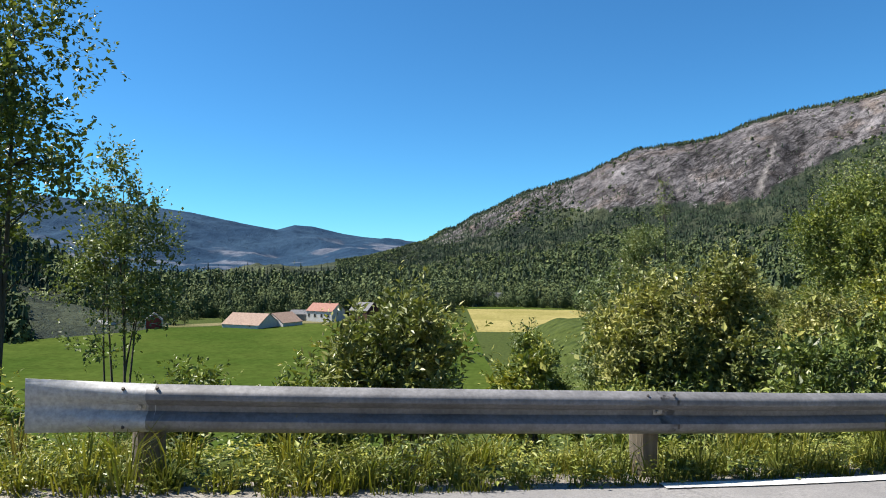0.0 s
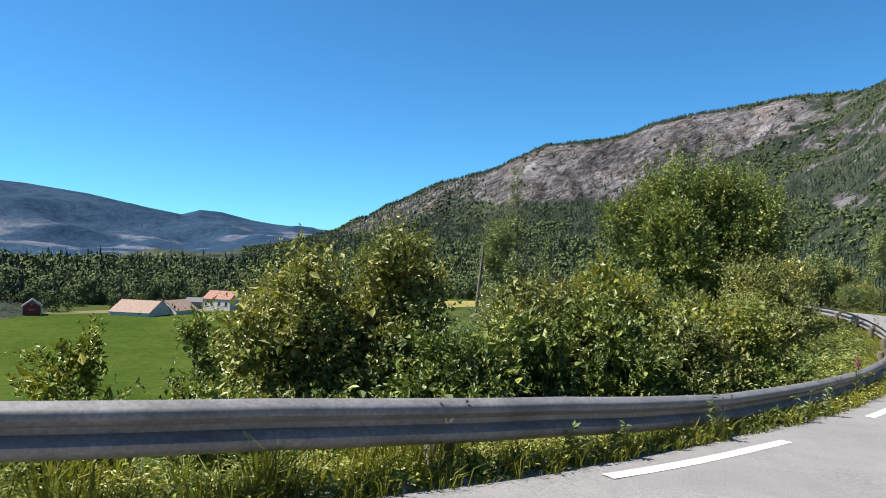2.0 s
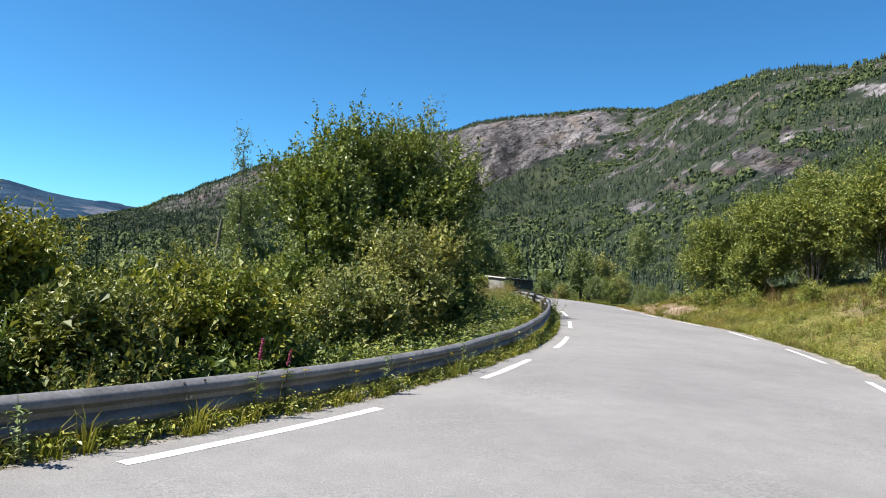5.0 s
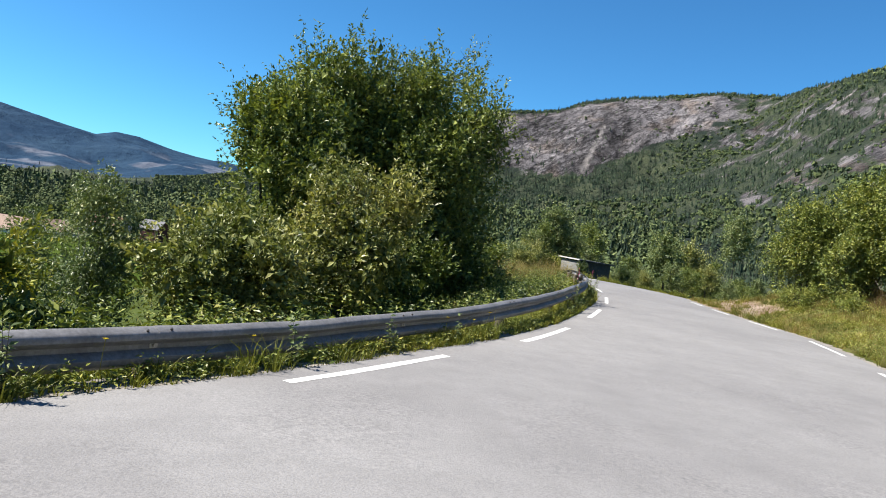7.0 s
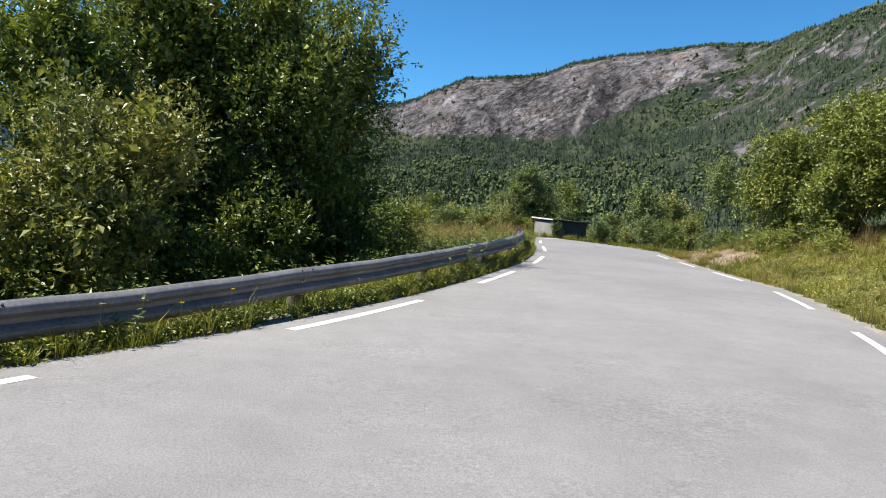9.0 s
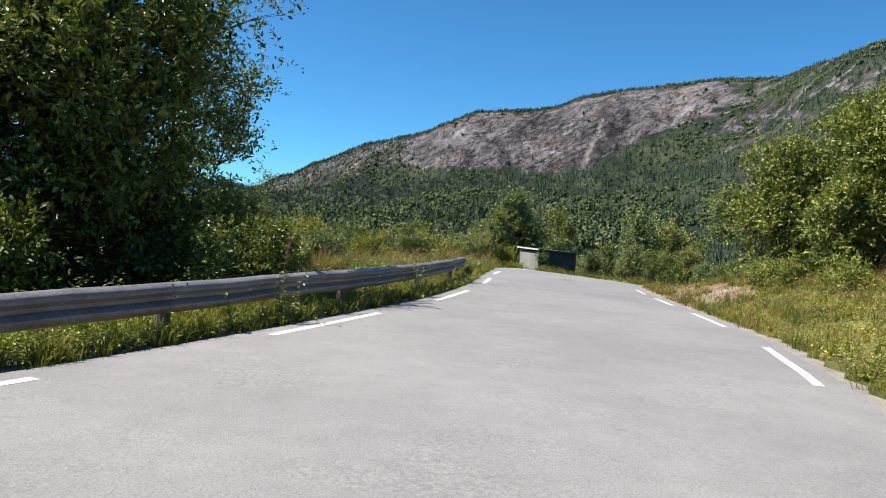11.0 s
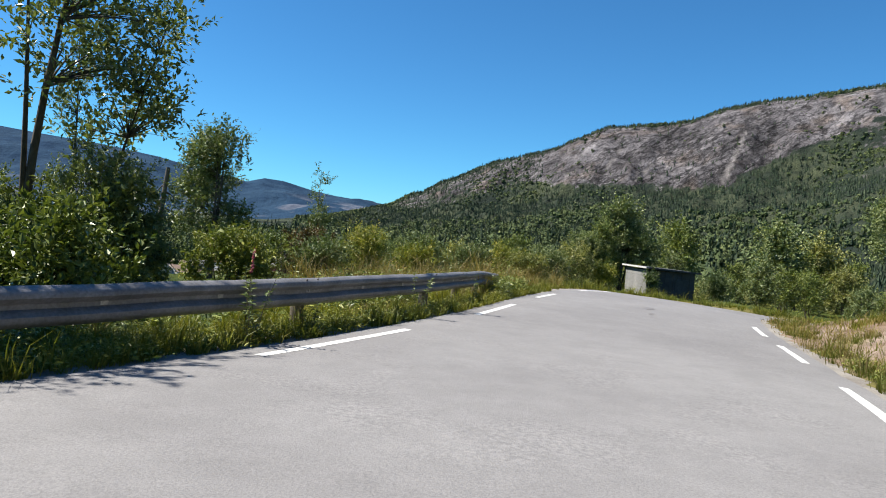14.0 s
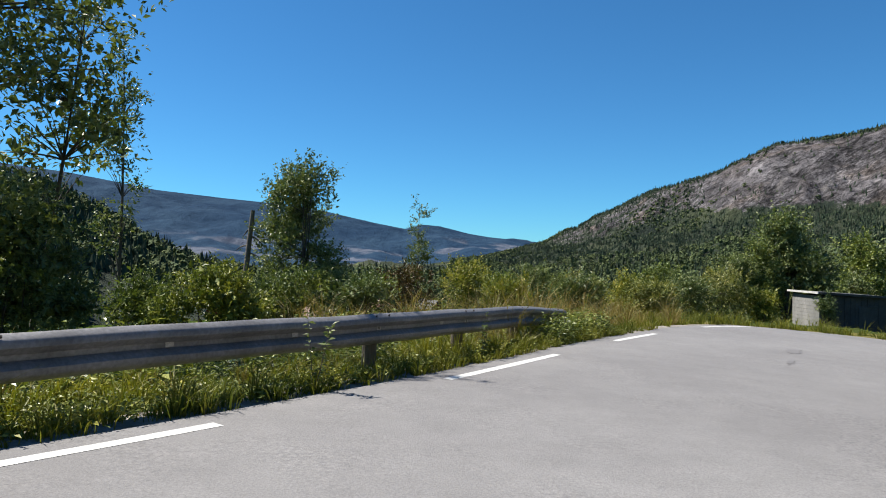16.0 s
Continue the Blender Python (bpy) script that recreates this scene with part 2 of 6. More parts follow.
M_BIRCH = surface("birch_bark", (0.1562, 0.142, 0.1278), (0.5112, 0.497, 0.4686), 4, 30, 0.8, 0.4, low=0.3, high=0.45)
M_SNAG = surface("dead_wood", (0.0639, 0.05325, 0.0426), (0.1562, 0.1349, 0.1136), 5, 30, 0.95, 0.8, stretch=(1, 1, 0.2))
M_LEAF_WILLOW = leafy("willow_leaf", [(0.0411, 0.0532, 0.0175), (0.144, 0.162, 0.0496), (0.264, 0.259, 0.0988), (0.186, 0.192, 0.0867)])
M_LEAF_DARK = leafy("dark_leaf", [(0.033, 0.0519, 0.0175), (0.111, 0.145, 0.0421), (0.221, 0.243, 0.0743)])
M_LEAF_BRIGHT = leafy("bright_leaf", [(0.0598, 0.0816, 0.0196), (0.179, 0.206, 0.0522), (0.274, 0.263, 0.0718)])
M_LEAF_YELLOW = leafy("yellowish_leaf", [(0.062, 0.085, 0.0167), (0.188, 0.206, 0.0399), (0.298, 0.267, 0.0665)])
M_LEAF_BANK = leafy("sunlit_sallow_leaf", [(0.0555, 0.0829, 0.0223), (0.139, 0.166, 0.0446), (0.234, 0.243, 0.0718)])
M_LEAF_BIRCH = leafy("birch_leaf", [(0.0441, 0.0665, 0.0276), (0.129, 0.165, 0.0703), (0.186, 0.209, 0.106)])
M_LEAF_RED = leafy("reddish_leaf", [(0.0594, 0.033, 0.0165), (0.0858, 0.0561, 0.0231), (0.0528, 0.0528, 0.0165)])
M_GRASS = leafy("grass_blade", [(0.0717, 0.0901, 0.0146), (0.12, 0.132, 0.0216), (0.176, 0.163, 0.0371), (0.104, 0.118, 0.0216)], 0.5, 0.3)
M_BANKGRASS = leafy("sunny_grass_blade", [(0.0781, 0.0908, 0.0175), (0.135, 0.133, 0.028), (0.107, 0.115, 0.0223)], 0.5, 0.3)
M_STRAW = leafy("straw_blade", [(0.151, 0.116, 0.0466), (0.21, 0.163, 0.0757), (0.128, 0.116, 0.0349)], 0.6, 0.25)
M_PINK = leafy("pink_petal", [(0.2485, 0.0497, 0.142), (0.355, 0.0923, 0.213)], 0.6, 0.3)
M_YELLOWFLOWER = leafy("yellow_petal", [(0.426, 0.3195, 0.0213), (0.497, 0.3905, 0.0355)], 0.6, 0.2)
# far trees: leaf greens shifted towards blue to carry some haze
M_CONIFER = leafy("far_conifer", [(0.0235, 0.0367, 0.028), (0.0365, 0.0528, 0.0359), (0.0529, 0.071, 0.045)], 0.8, 0.0, 0.1, 0.07)
M_FARLEAF = leafy("far_broadleaf", [(0.0427, 0.0614, 0.0324), (0.0635, 0.0849, 0.0388), (0.0928, 0.112, 0.0497)], 0.8, 0.0, 0.1, 0.07)
M_MOUNTAIN = mountain_material("mountain_side", (0.021, 0.030, 0.022), (0.052, 0.064, 0.038), (0.05, 0.047, 0.05), (0.125, 0.117, 0.124), (0.225, 0.212, 0.222))
# the haze of distance is mixed into this blue
M_HAZEHILL = haze_blue_material()
M_REDPAINT = surface("red_painted_boards", (0.1988, 0.01775, 0.0142), (0.2982, 0.0355, 0.02485), 0.8, 8, 0.8, 0.2)
M_WHITEPAINT = surface("white_painted_boards", (0.497, 0.4899, 0.4686), (0.5822, 0.5751, 0.5538), 0.6, 8, 0.7, 0.2)
M_TILE = surface("clay_roof_tiles", (0.1988, 0.0852, 0.0639), (0.2982, 0.1491, 0.1136), 0.9, 7, 0.85, 0.4)
M_BROWNROOF = surface("brown_roof", (0.1846, 0.1207, 0.0923), (0.2698, 0.1917, 0.1491), 0.7, 6, 0.85, 0.4)
M_DARKROOF = surface("dark_slate_roof", (0.0568, 0.06035, 0.071), (0.1065, 0.1065, 0.1207), 0.7, 6, 0.7, 0.3)
M_OLDRED = surface("dark_red_boards", (0.0497, 0.01562, 0.0142), (0.0923, 0.0284, 0.02485), 0.8, 8, 0.85, 0.3)
M_GLASS = surface("dark_window_glass", (0.02, 0.025, 0.03), (0.05, 0.055, 0.06), 1, 5, 0.15, 0.0)
M_GREYBOARD = surface("weathered_grey_boards", (0.1136, 0.1136, 0.1136), (0.213, 0.213, 0.2059), 1.5, 20, 0.85, 0.4, stretch=(1, 1, 0.3))
# shed boards away from the sun: the shade is put into this dark colour
M_SHADEBOARD = surface("shaded_boards", (0.03195, 0.0355, 0.03905), (0.0639, 0.06745, 0.071), 1.5, 20, 0.8, 0.3)
M_PALEBOARD = surface("pale_weathered_boards", (0.166, 0.166, 0.161), (0.265, 0.26, 0.25), 1.5, 20, 0.85, 0.3, stretch=(1, 1, 0.3))

# ---- helpers for building ----


def arrays_mesh(name, verts, faces, material=None, smooth=False):
    """One mesh from numpy arrays; faces all with the same number of corners."""
    me = bpy.data.meshes.new(name)
    verts = np.asarray(verts, np.float32)
    faces = np.asarray(faces, np.int32)
    k = faces.shape[1]
    me.vertices.add(len(verts))
    me.vertices.foreach_set("co", verts.ravel())
    me.loops.add(faces.size)
    me.loops.foreach_set("vertex_index", faces.ravel())
    me.polygons.add(len(faces))
    me.polygons.foreach_set("loop_start", np.arange(0, faces.size, k, dtype=np.int32))
    me.polygons.foreach_set("loop_total", np.full(len(faces), k, np.int32))
    me.polygons.foreach_set("use_smooth", np.full(len(faces), smooth, bool))
    me.update(calc_edges=True)
    me.validate()
    if material:
        me.materials.append(material)
    return me


def adopt(ob, parent):
    ob.parent = parent
    return ob


def part(name, bm, material, parent, label=""):
    me = bpy.data.meshes.new(name)
    bm.to_mesh(me)
    bm.free()
    me.materials.append(material)
    ob = new(name, me)
    ob.parent = parent
    return tagged(ob, label)


def box_bm(sx, sy, sz, cx=0, cy=0, cz=0, bevel=0.0):
    bm = bmesh.new()
    bmesh.ops.create_cube(bm, size=1.0, matrix=Matrix.Translation((cx, cy, cz)) @ Matrix.Diagonal((sx, sy, sz, 1)))
    if bevel:
        bmesh.ops.bevel(bm, geom=bm.edges[:], offset=bevel, segments=2, affect="EDGES", profile=0.5)
    return bm


def value_noise(x, y, seed=0):
    """Smooth noise from 0 to 1 on a unit lattice."""
    xi, yi = np.floor(x).astype(np.int64), np.floor(y).astype(np.int64)
    xf, yf = x - xi, y - yi

    def h(a, b):
        n = (a * 374761393 + b * 668265263 + seed * 974711) & 0xFFFFFFFF
        n = ((n ^ (n >> 13)) * 1274126177) & 0xFFFFFFFF
        return ((n ^ (n >> 16)) & 0xFFFF) / 65535.0

    u, v = xf * xf * (3 - 2 * xf), yf * yf * (3 - 2 * yf)
    return (h(xi, yi) * (1 - u) + h(xi + 1, yi) * u) * (1 - v) + (h(xi, yi + 1) * (1 - u) + h(xi + 1, yi + 1) * u) * v


def fbm(x, y, octaves=5, seed=0, gain=0.5):
    total, amp, norm = 0.0, 1.0, 0.0
    for o in range(octaves):
        total = total + amp * value_noise(x * 2**o, y * 2**o, seed + o * 17)
        norm += amp
        amp *= gain
    return total / norm


def smooth_step(a, b, x):
    t = np.clip((x - a) / (b - a), 0, 1)
    return t * t * (3 - 2 * t)


# ---- the road's left edge line, seen from above ----
EDGE = [(-70, -9), (-45, -6.2), (-25, -3.9), (-12, -2.1), (-4.5, -1.05), (0, -0.15), (2.5, 0.52), (4.8, 1.6), (7.25, 3.36), (9.5, 5.14),
        (11.8, 7.25), (13.75, 9.27), (15.75, 11.67), (17.4, 13.7), (19.15, 16.27), (20.6, 18.65), (22.15, 21.4), (23.38, 23.7),
        (24.7, 26.56), (25.65, 29.0), (26.65, 32.0), (27.5, 34.7), (28.35, 37.0), (29.2, 39.2), (30.4, 41.1), (32.2, 42.4), (34.5, 42.7),
        (37.5, 42.0), (41.2, 40.6), (46, 38.4), (54, 35.0), (75, 26)]


def spline(nodes, step=0.2):
    p = np.array(nodes, float)
    p = np.vstack([2 * p[0] - p[1], p, 2 * p[-1] - p[-2]])
    out = []
    for i in range(1, len(p) - 2):
        n = max(2, int(np.linalg.norm(p[i + 1] - p[i]) / step))
        t = np.linspace(0, 1, n, endpoint=False)[:, None]
        out.append(0.5 * (2 * p[i] + (p[i + 1] - p[i - 1]) * t + (2 * p[i - 1] - 5 * p[i] + 4 * p[i + 1] - p[i + 2]) * t**2
                          + (3 * p[i] - p[i - 1] - 3 * p[i + 1] + p[i + 2]) * t**3))
    return np.vstack(out)


LINE = spline(EDGE)
LINE_S = np.r_[0, np.cumsum(np.linalg.norm(np.diff(LINE, axis=0), axis=1))]
LINE_S -= LINE_S[np.argmin(np.linalg.norm(LINE - (0, -0.15), axis=1))]      # s = 0 where the first dash begins


def edge_at(s):
    """Point and heading of the left edge line at arc length s."""
    s = np.asarray(s, float)
    x, y = np.interp(s, LINE_S, LINE[:, 0]), np.interp(s, LINE_S, LINE[:, 1])
    ax, ay = np.interp(s - 0.5, LINE_S, LINE[:, 0]), np.interp(s - 0.5, LINE_S, LINE[:, 1])
    bx, by = np.interp(s + 0.5, LINE_S, LINE[:, 0]), np.interp(s + 0.5, LINE_S, LINE[:, 1])
    n = np.hypot(bx - ax, by - ay)
    return x, y, (bx - ax) / n, (by - ay) / n


def road_width(s):
    return np.interp(s, [0, 20, 27, 31, 34, 37, 40, 44, 60], [5.9, 5.9, 5.9, 5.78, 5.6, 5.38, 5.2, 5.12, 5.3])


def asphalt_edge(s):
    """Where the asphalt ends, left of the edge line."""
    return np.interp(s, [-60, -3, -1.5, 0, 2, 4, 6, 10, 88], [0.15, 0.15, 0.06, -0.06, -0.12, -0.22, -0.34, -0.36, -0.36])


def offset_point(s, u):
    """u metres to the right of the left edge line."""
    x, y, hx, hy = edge_at(s)
    return x + hy * u, y - hx * u


def road_z(s, u, x, y):
    base = -0.0429 * x - 0.0072 * y - 0.077
    left = np.interp(s, [-30, 0, 2.5, 5, 8, 11, 14, 20, 26, 32, 38, 44, 50], [0.1, 0.08, 0.12, 0.1, 0, -0.06, -0.11, -0.12, -0.1, -0.05, 0, 0.02, 0.02])
    right = np.interp(s, [-30, 0, 20, 33, 40, 50], [0.1, 0.1, 0.12, 0.14, 0.02, 0.0])
    w = np.clip(u / road_width(s), -0.1, 1.1)
    return base + left * (1 - w) + right * w - 0.035 * np.maximum(s - 54, 0)


def nearest(x, y):
    """s and u of points in the plan."""
    x, y = np.atleast_1d(np.asarray(x, float)), np.atleast_1d(np.asarray(y, float))
    s, u = np.empty(len(x)), np.empty(len(x))
    pts, ss = LINE[::2], LINE_S[::2]
    for a in range(0, len(x), 20000):
        dx, dy = x[a:a + 20000, None] - pts[:, 0], y[a:a + 20000, None] - pts[:, 1]
        i = np.argmin(dx * dx + dy * dy, axis=1)
        s[a:a + 20000] = ss[i]
        ex, ey, hx, hy = edge_at(ss[i])
        ddx, ddy = x[a:a + 20000] - ex, y[a:a + 20000] - ey
        side = np.where(ddx * hy - ddy * hx >= 0, 1.0, -1.0)
        u[a:a + 20000] = side * np.hypot(ddx, ddy)
    return s, u


VALLEY = -29.0


def ground_z(x, y):
    """Height of the ground: road shelf, slope to the valley, bank on the other side."""
    x, y = np.atleast_1d(np.asarray(x, float)), np.atleast_1d(np.asarray(y, float))
    s, u = nearest(x, y)
    w = road_width(s)
    uc = np.clip(u, -0.4, w + 0.4)
    zr = road_z(s, uc, *offset_point(s, uc))
    rough = (fbm(x * 0.35, y * 0.35, 4, 3) - 0.5)
    d = np.maximum(-u - 0.45, 0)
    k = np.interp(s, [-20, 0, 12, 30, 38, 46, 56], [0.30, 0.30, 0.36, 0.34, 0.20, 0.08, 0.07])
    shelf = np.interp(s, [38, 50], [12, 34])
    away = smooth_step(6, 22, d)
    flat = smooth_step(-4, 9, x)
    k = k * (1 - away) + away * (0.33 * (1 - flat) + flat * np.interp(y, [20, 42, 56], [0.33, 0.13, 0.075]))
    shelf = shelf * (1 - away) + away * (12 * (1 - flat) + flat * np.interp(y, [28, 50], [12, 34]))
    zl = zr * (1 - away) + away * np.interp(y, [30, 50], [-1.25, -1.8])
    left = zl - 0.03 - 0.04 * np.minimum(d, 1.2) - k * np.maximum(d - 1.2, 0) - 0.012 * np.maximum(d - shelf, 0) ** 1.5
    left = left - 0.5 * smooth_step(0.35, 1.5, d) * (1 - smooth_step(3.0, 7.0, d)) * (1 - smooth_step(10, 18, s))
    left = left + rough * np.clip(d / 4, 0, 1) * 0.7
    e = np.maximum(u - w - 0.45, 0)
    up = np.interp(s, [-20, 20, 34, 39, 43, 47, 60], [0.34, 0.34, 0.34, 0.32, 0.30, 0.30, 0.26])
    right = zr + up * np.maximum(e - 0.7, 0) + 0.03 * np.minimum(e, 0.7)
    # unseen upper bank, up to 12 m, added to shut out low sky light
    right = np.where(up > 0, np.minimum(right, zr + 12.0 + 0.12 * np.maximum(e - 36, 0)), right) + rough * np.clip(e / 4, 0, 1) * 0.6
    inside = zr - 0.12
    z = np.where(u < -0.45, left, np.where(u > w + 0.45, right, inside))
    return np.maximum(z, VALLEY)


def gz(x, y):
    return float(ground_z([x], [y])[0])

# ---- ground: one sheet to the horizon ----


def axis(a, b, fine, far):
    mid = np.arange(a, b + fine / 2, fine)
    grow, step, out = [], fine, 0.0
    while out < far:
        step *= 1.09
        out += step
        grow.append(out)
    g = np.array(grow)
    return np.r_[a - g[::-1], mid, b + g]


def build_ground():
    xs, ys = axis(-24, 62, 0.4, 4300), axis(-14, 78, 0.4, 4300)
    gx, gy = np.meshgrid(xs, ys, indexing="ij")
    z = ground_z(gx.ravel(), gy.ravel())
    far = np.hypot(gx.ravel() - 14, gy.ravel() - 12)
    z = np.where(far > 230, np.minimum(z, VALLEY - 0.0 * far), z)
    n, m = gx.shape
    i = np.arange(n * m).reshape(n, m)
    quads = np.stack([i[:-1, :-1], i[1:, :-1], i[1:, 1:], i[:-1, 1:]], -1).reshape(-1, 4)
    me = arrays_mesh("ground", np.c_[gx.ravel(), gy.ravel(), z], quads, M_GROUND, True)
    px, py = gx.ravel(), gy.ravel()
    s, u = nearest(px, py)
    e = u - road_width(s)
    patchy = fbm(px * 0.3, py * 0.3, 4, 8)
    dry = smooth_step(0.3, 1.0, e) * (1 - smooth_step(11, 18, e)) * (0.35 + 0.9 * patchy)
    dry = np.maximum(dry, smooth_step(41, 47, s) * (1 - smooth_step(60, 70, s)) * smooth_step(0.3, 1.0, -u) * (1 - smooth_step(9, 16, -u)) * (0.3 + patchy))
    dirt = smooth_step(39.0, 41.5, s) * (1 - smooth_step(48.0, 50.0, s)) * smooth_step(0.2, 0.5, e) * (1 - smooth_step(2.4, 3.2, e)) * smooth_step(0.36, 0.46, fbm(s * 0.9, u * 0.9, 3, 12))
    dry = np.maximum(dry, 0.9 * smooth_step(33, 37, s) * (1 - smooth_step(50, 53, s)) * smooth_step(0.1, 0.5, e) * (1 - smooth_step(7, 10, e)))
    litter = smooth_step(17, 22, s) * (1 - smooth_step(38, 41, s)) * smooth_step(3.4, 4.4, e) * (1 - smooth_step(9, 11, e)) * smooth_step(0.4, 0.55, fbm(px * 0.7, py * 0.7, 4, 18))
    dirt = np.maximum(dirt, 0.8 * litter)
    for key, val in (("dry", np.clip(dry, 0, 1)), ("dirt", dirt)):
        me.attributes.new(key, "FLOAT", "POINT").data.foreach_set("value", val.astype(np.float32))
    me.update()
    return tagged(new("ground", me), "uneven grassy ground falling from the road to a valley", "ground", kind="structure")


build_ground()


def ribbon(name, s0, s1, step, us, lift, material, wobble=0.0, seed=0):
    """A strip along the road; us: offsets from the left edge line as functions of s."""
    s = np.arange(s0, s1 + step / 2, step)
    cols, k = [], len(us)
    for j, f in enumerate(us):
        u = f(s)
        if wobble and j in (0, k - 1):
            u = u + wobble * (fbm(s * 1.3, s * 0 + seed + j * 7.3, 4, seed) - 0.5) * 2
        x, y = offset_point(s, u)
        z = road_z(s, u, x, y) + lift[j]
        cols.append(np.c_[x, y, z])
    v = np.stack(cols, 1)
    n = len(s)
    i = np.arange(n * k).reshape(n, k)
    quads = np.stack([i[:-1, :-1], i[:-1, 1:], i[1:, 1:], i[1:, :-1]], -1).reshape(-1, 4)[:, ::-1]
    return arrays_mesh(name, v.reshape(-1, 3), quads, material, True)


def const(c):
    return lambda s: np.full(len(s), float(c))


road = tagged(new("road", ribbon("road", -60, 88, 0.4, [asphalt_edge, lambda s: asphalt_edge(s) + 0.42, const(1.4), const(2.8), const(4.2), lambda s: road_width(s), lambda s: road_width(s) + 0.32],
                                 [-0.012, 0.0, 0.02, 0.03, 0.02, 0.0, -0.012], M_ASPHALT, 0.05, 5)),
              "worn light grey asphalt road curving left and dipping", "road", kind="structure")
tagged(new("gravel_shoulder", ribbon("gravel_shoulder", -60, 88, 0.4, [lambda s: asphalt_edge(s) - 0.42, lambda s: asphalt_edge(s) - 0.14, lambda s: asphalt_edge(s) + 0.18], [-0.04, -0.013, -0.03], M_GRAVEL, 0.05, 9)),
                     "thin strip of pale gravel along the asphalt", "gravel shoulder", kind="structure")
tagged(new("gravel_shoulder", ribbon("gravel_shoulder", -60, 88, 0.4, [lambda s: road_width(s) + 0.1, lambda s: road_width(s) + 0.42, lambda s: road_width(s) + 0.85],
                                                    [-0.03, -0.013, -0.02], M_GRAVEL, 0.06, 12)),
                      "thin strip of pale gravel along the asphalt", "gravel shoulder", kind="structure")


def dash(s0, s1, u0, width=0.12):
    me = ribbon("edge_dash", s0, s1, (s1 - s0) / 8, [lambda s: u0(s) - width / 2, lambda s: u0(s) + width / 2], [0.0025, 0.0025], M_LINE, 0.012, int(abs(s0) * 7))
    return adopt(new("edge_dash", me), road)


for a, b in ((0.0, 2.6), (4.95, 8.0), (10.83, 13.9), (16.9, 19.85), (22.5, 25.7), (28.65, 31.65), (34.45, 37.45), (40.3, 43.3), (46.1, 48.5), (51.9, 54.1)):
    dash(a, b, const(0.0))
for a, b in ((-3.2, -0.3), (2.3, 5.2), (7.8, 10.8), (13.3, 16.3), (18.9, 21.9), (24.5, 27.5), (30.0, 33.0), (35.8, 38.7), (40.75, 43.0), (44.55, 47.2)):
    dash(a, b, road_width)


def tar_mark(s0, u0, length, width, seed):
    """A thin uneven blot lying on the asphalt."""
    rng = np.random.default_rng(seed)
    a = np.linspace(0, 2 * np.pi, 18, endpoint=False)
    r = 1 + 0.28 * rng.normal(size=18)
    s, u = s0 + 0.5 * length * r * np.cos(a), u0 + 0.5 * width * r * np.sin(a)
    s, u = np.r_[s0, s], np.r_[u0, u]
    x, y = offset_point(s, u)
    lift = np.interp(u, [0, 1.4, 2.8, 4.2, 5.6], [0, 0.02, 0.03, 0.02, 0.0])
    me = arrays_mesh("tar_mark", np.c_[x, y, road_z(s, u, x, y) + lift + 0.006], [(0, i + 1, (i + 1) % 18 + 1) for i in range(18)], M_TAR)
    return adopt(new("tar_mark", me), road)


for k, mark in enumerate(TAR):
    tar_mark(*mark, 60 + k)

# ---- mountains ----
HUB = np.array([12.0, 8.0])


def polar_sheet(name, az, rs, height, rock, material, label, category):
    """A mountain on a polar grid about the road; az in degrees to the left of +y."""
    A, R = np.meshgrid(np.radians(az), rs, indexing="ij")
    x, y = HUB[0] - R * np.sin(A), HUB[1] + R * np.cos(A)
    z = height(np.degrees(A), R, x, y)
    n, m = A.shape
    i = np.arange(n * m).reshape(n, m)
    quads = np.stack([i[:-1, :-1], i[:-1, 1:], i[1:, 1:], i[1:, :-1]], -1).reshape(-1, 4)
    me = arrays_mesh(name, np.c_[x.ravel(), y.ravel(), z.ravel()], quads, material, True)
    at = me.attributes.new("rock", "FLOAT", "POINT")
    el = np.degrees(np.arctan2(z - 1.0, R))
    at.data.foreach_set("value", rock(np.degrees(A), el, x, y, z).ravel().astype(np.float32))
    me.update()
    return tagged(new(name, me), label, category, kind="structure")


CREST_AZ = [-100, -80, -65, -56, -52, -49.5, -46.6, -44, -41, -38.5, -36.4, -34.6, -31.5, -28.7, -25, -22.1, -20.9, -20, -18.8, -17, -14.5, -13, -12.1, -11.3, -10.5, -9.3, -8.2, -6.7, -5.4, -4, -2.5, -1, 0.3, 1.9, 2.8, 4.4, 5.3, 9, 14, 22]
CREST_EL = [20, 19, 17.5, 16, 15.55, 14.95, 15.2, 14.95, 14.1, 13.3, 12.5, 12.3, 12.4, 11.95, 11.5, 10.95, 10.6, 10.2, 9.9, 9.6, 9.45, 9.3, 9.05, 8.62, 8.25, 7.65, 7.2, 6.8, 6.35, 6, 5.3, 4.5, 3.95, 3, 2.8, 1.85, 1.6, 0.5, -0.2, -0.6]
CREST_R = [650, 700, 800, 903, 950, 985, 1027, 1085, 1192, 1282, 1406, 1505, 1543, 1550, 1550, 1550, 1550, 1550, 1550, 1550, 1550, 1550, 1556, 1565, 1575, 1588, 1602, 1633, 1660, 1689, 1725, 1764, 1797, 1835, 1856, 1888, 1885, 1700, 1500, 1400]


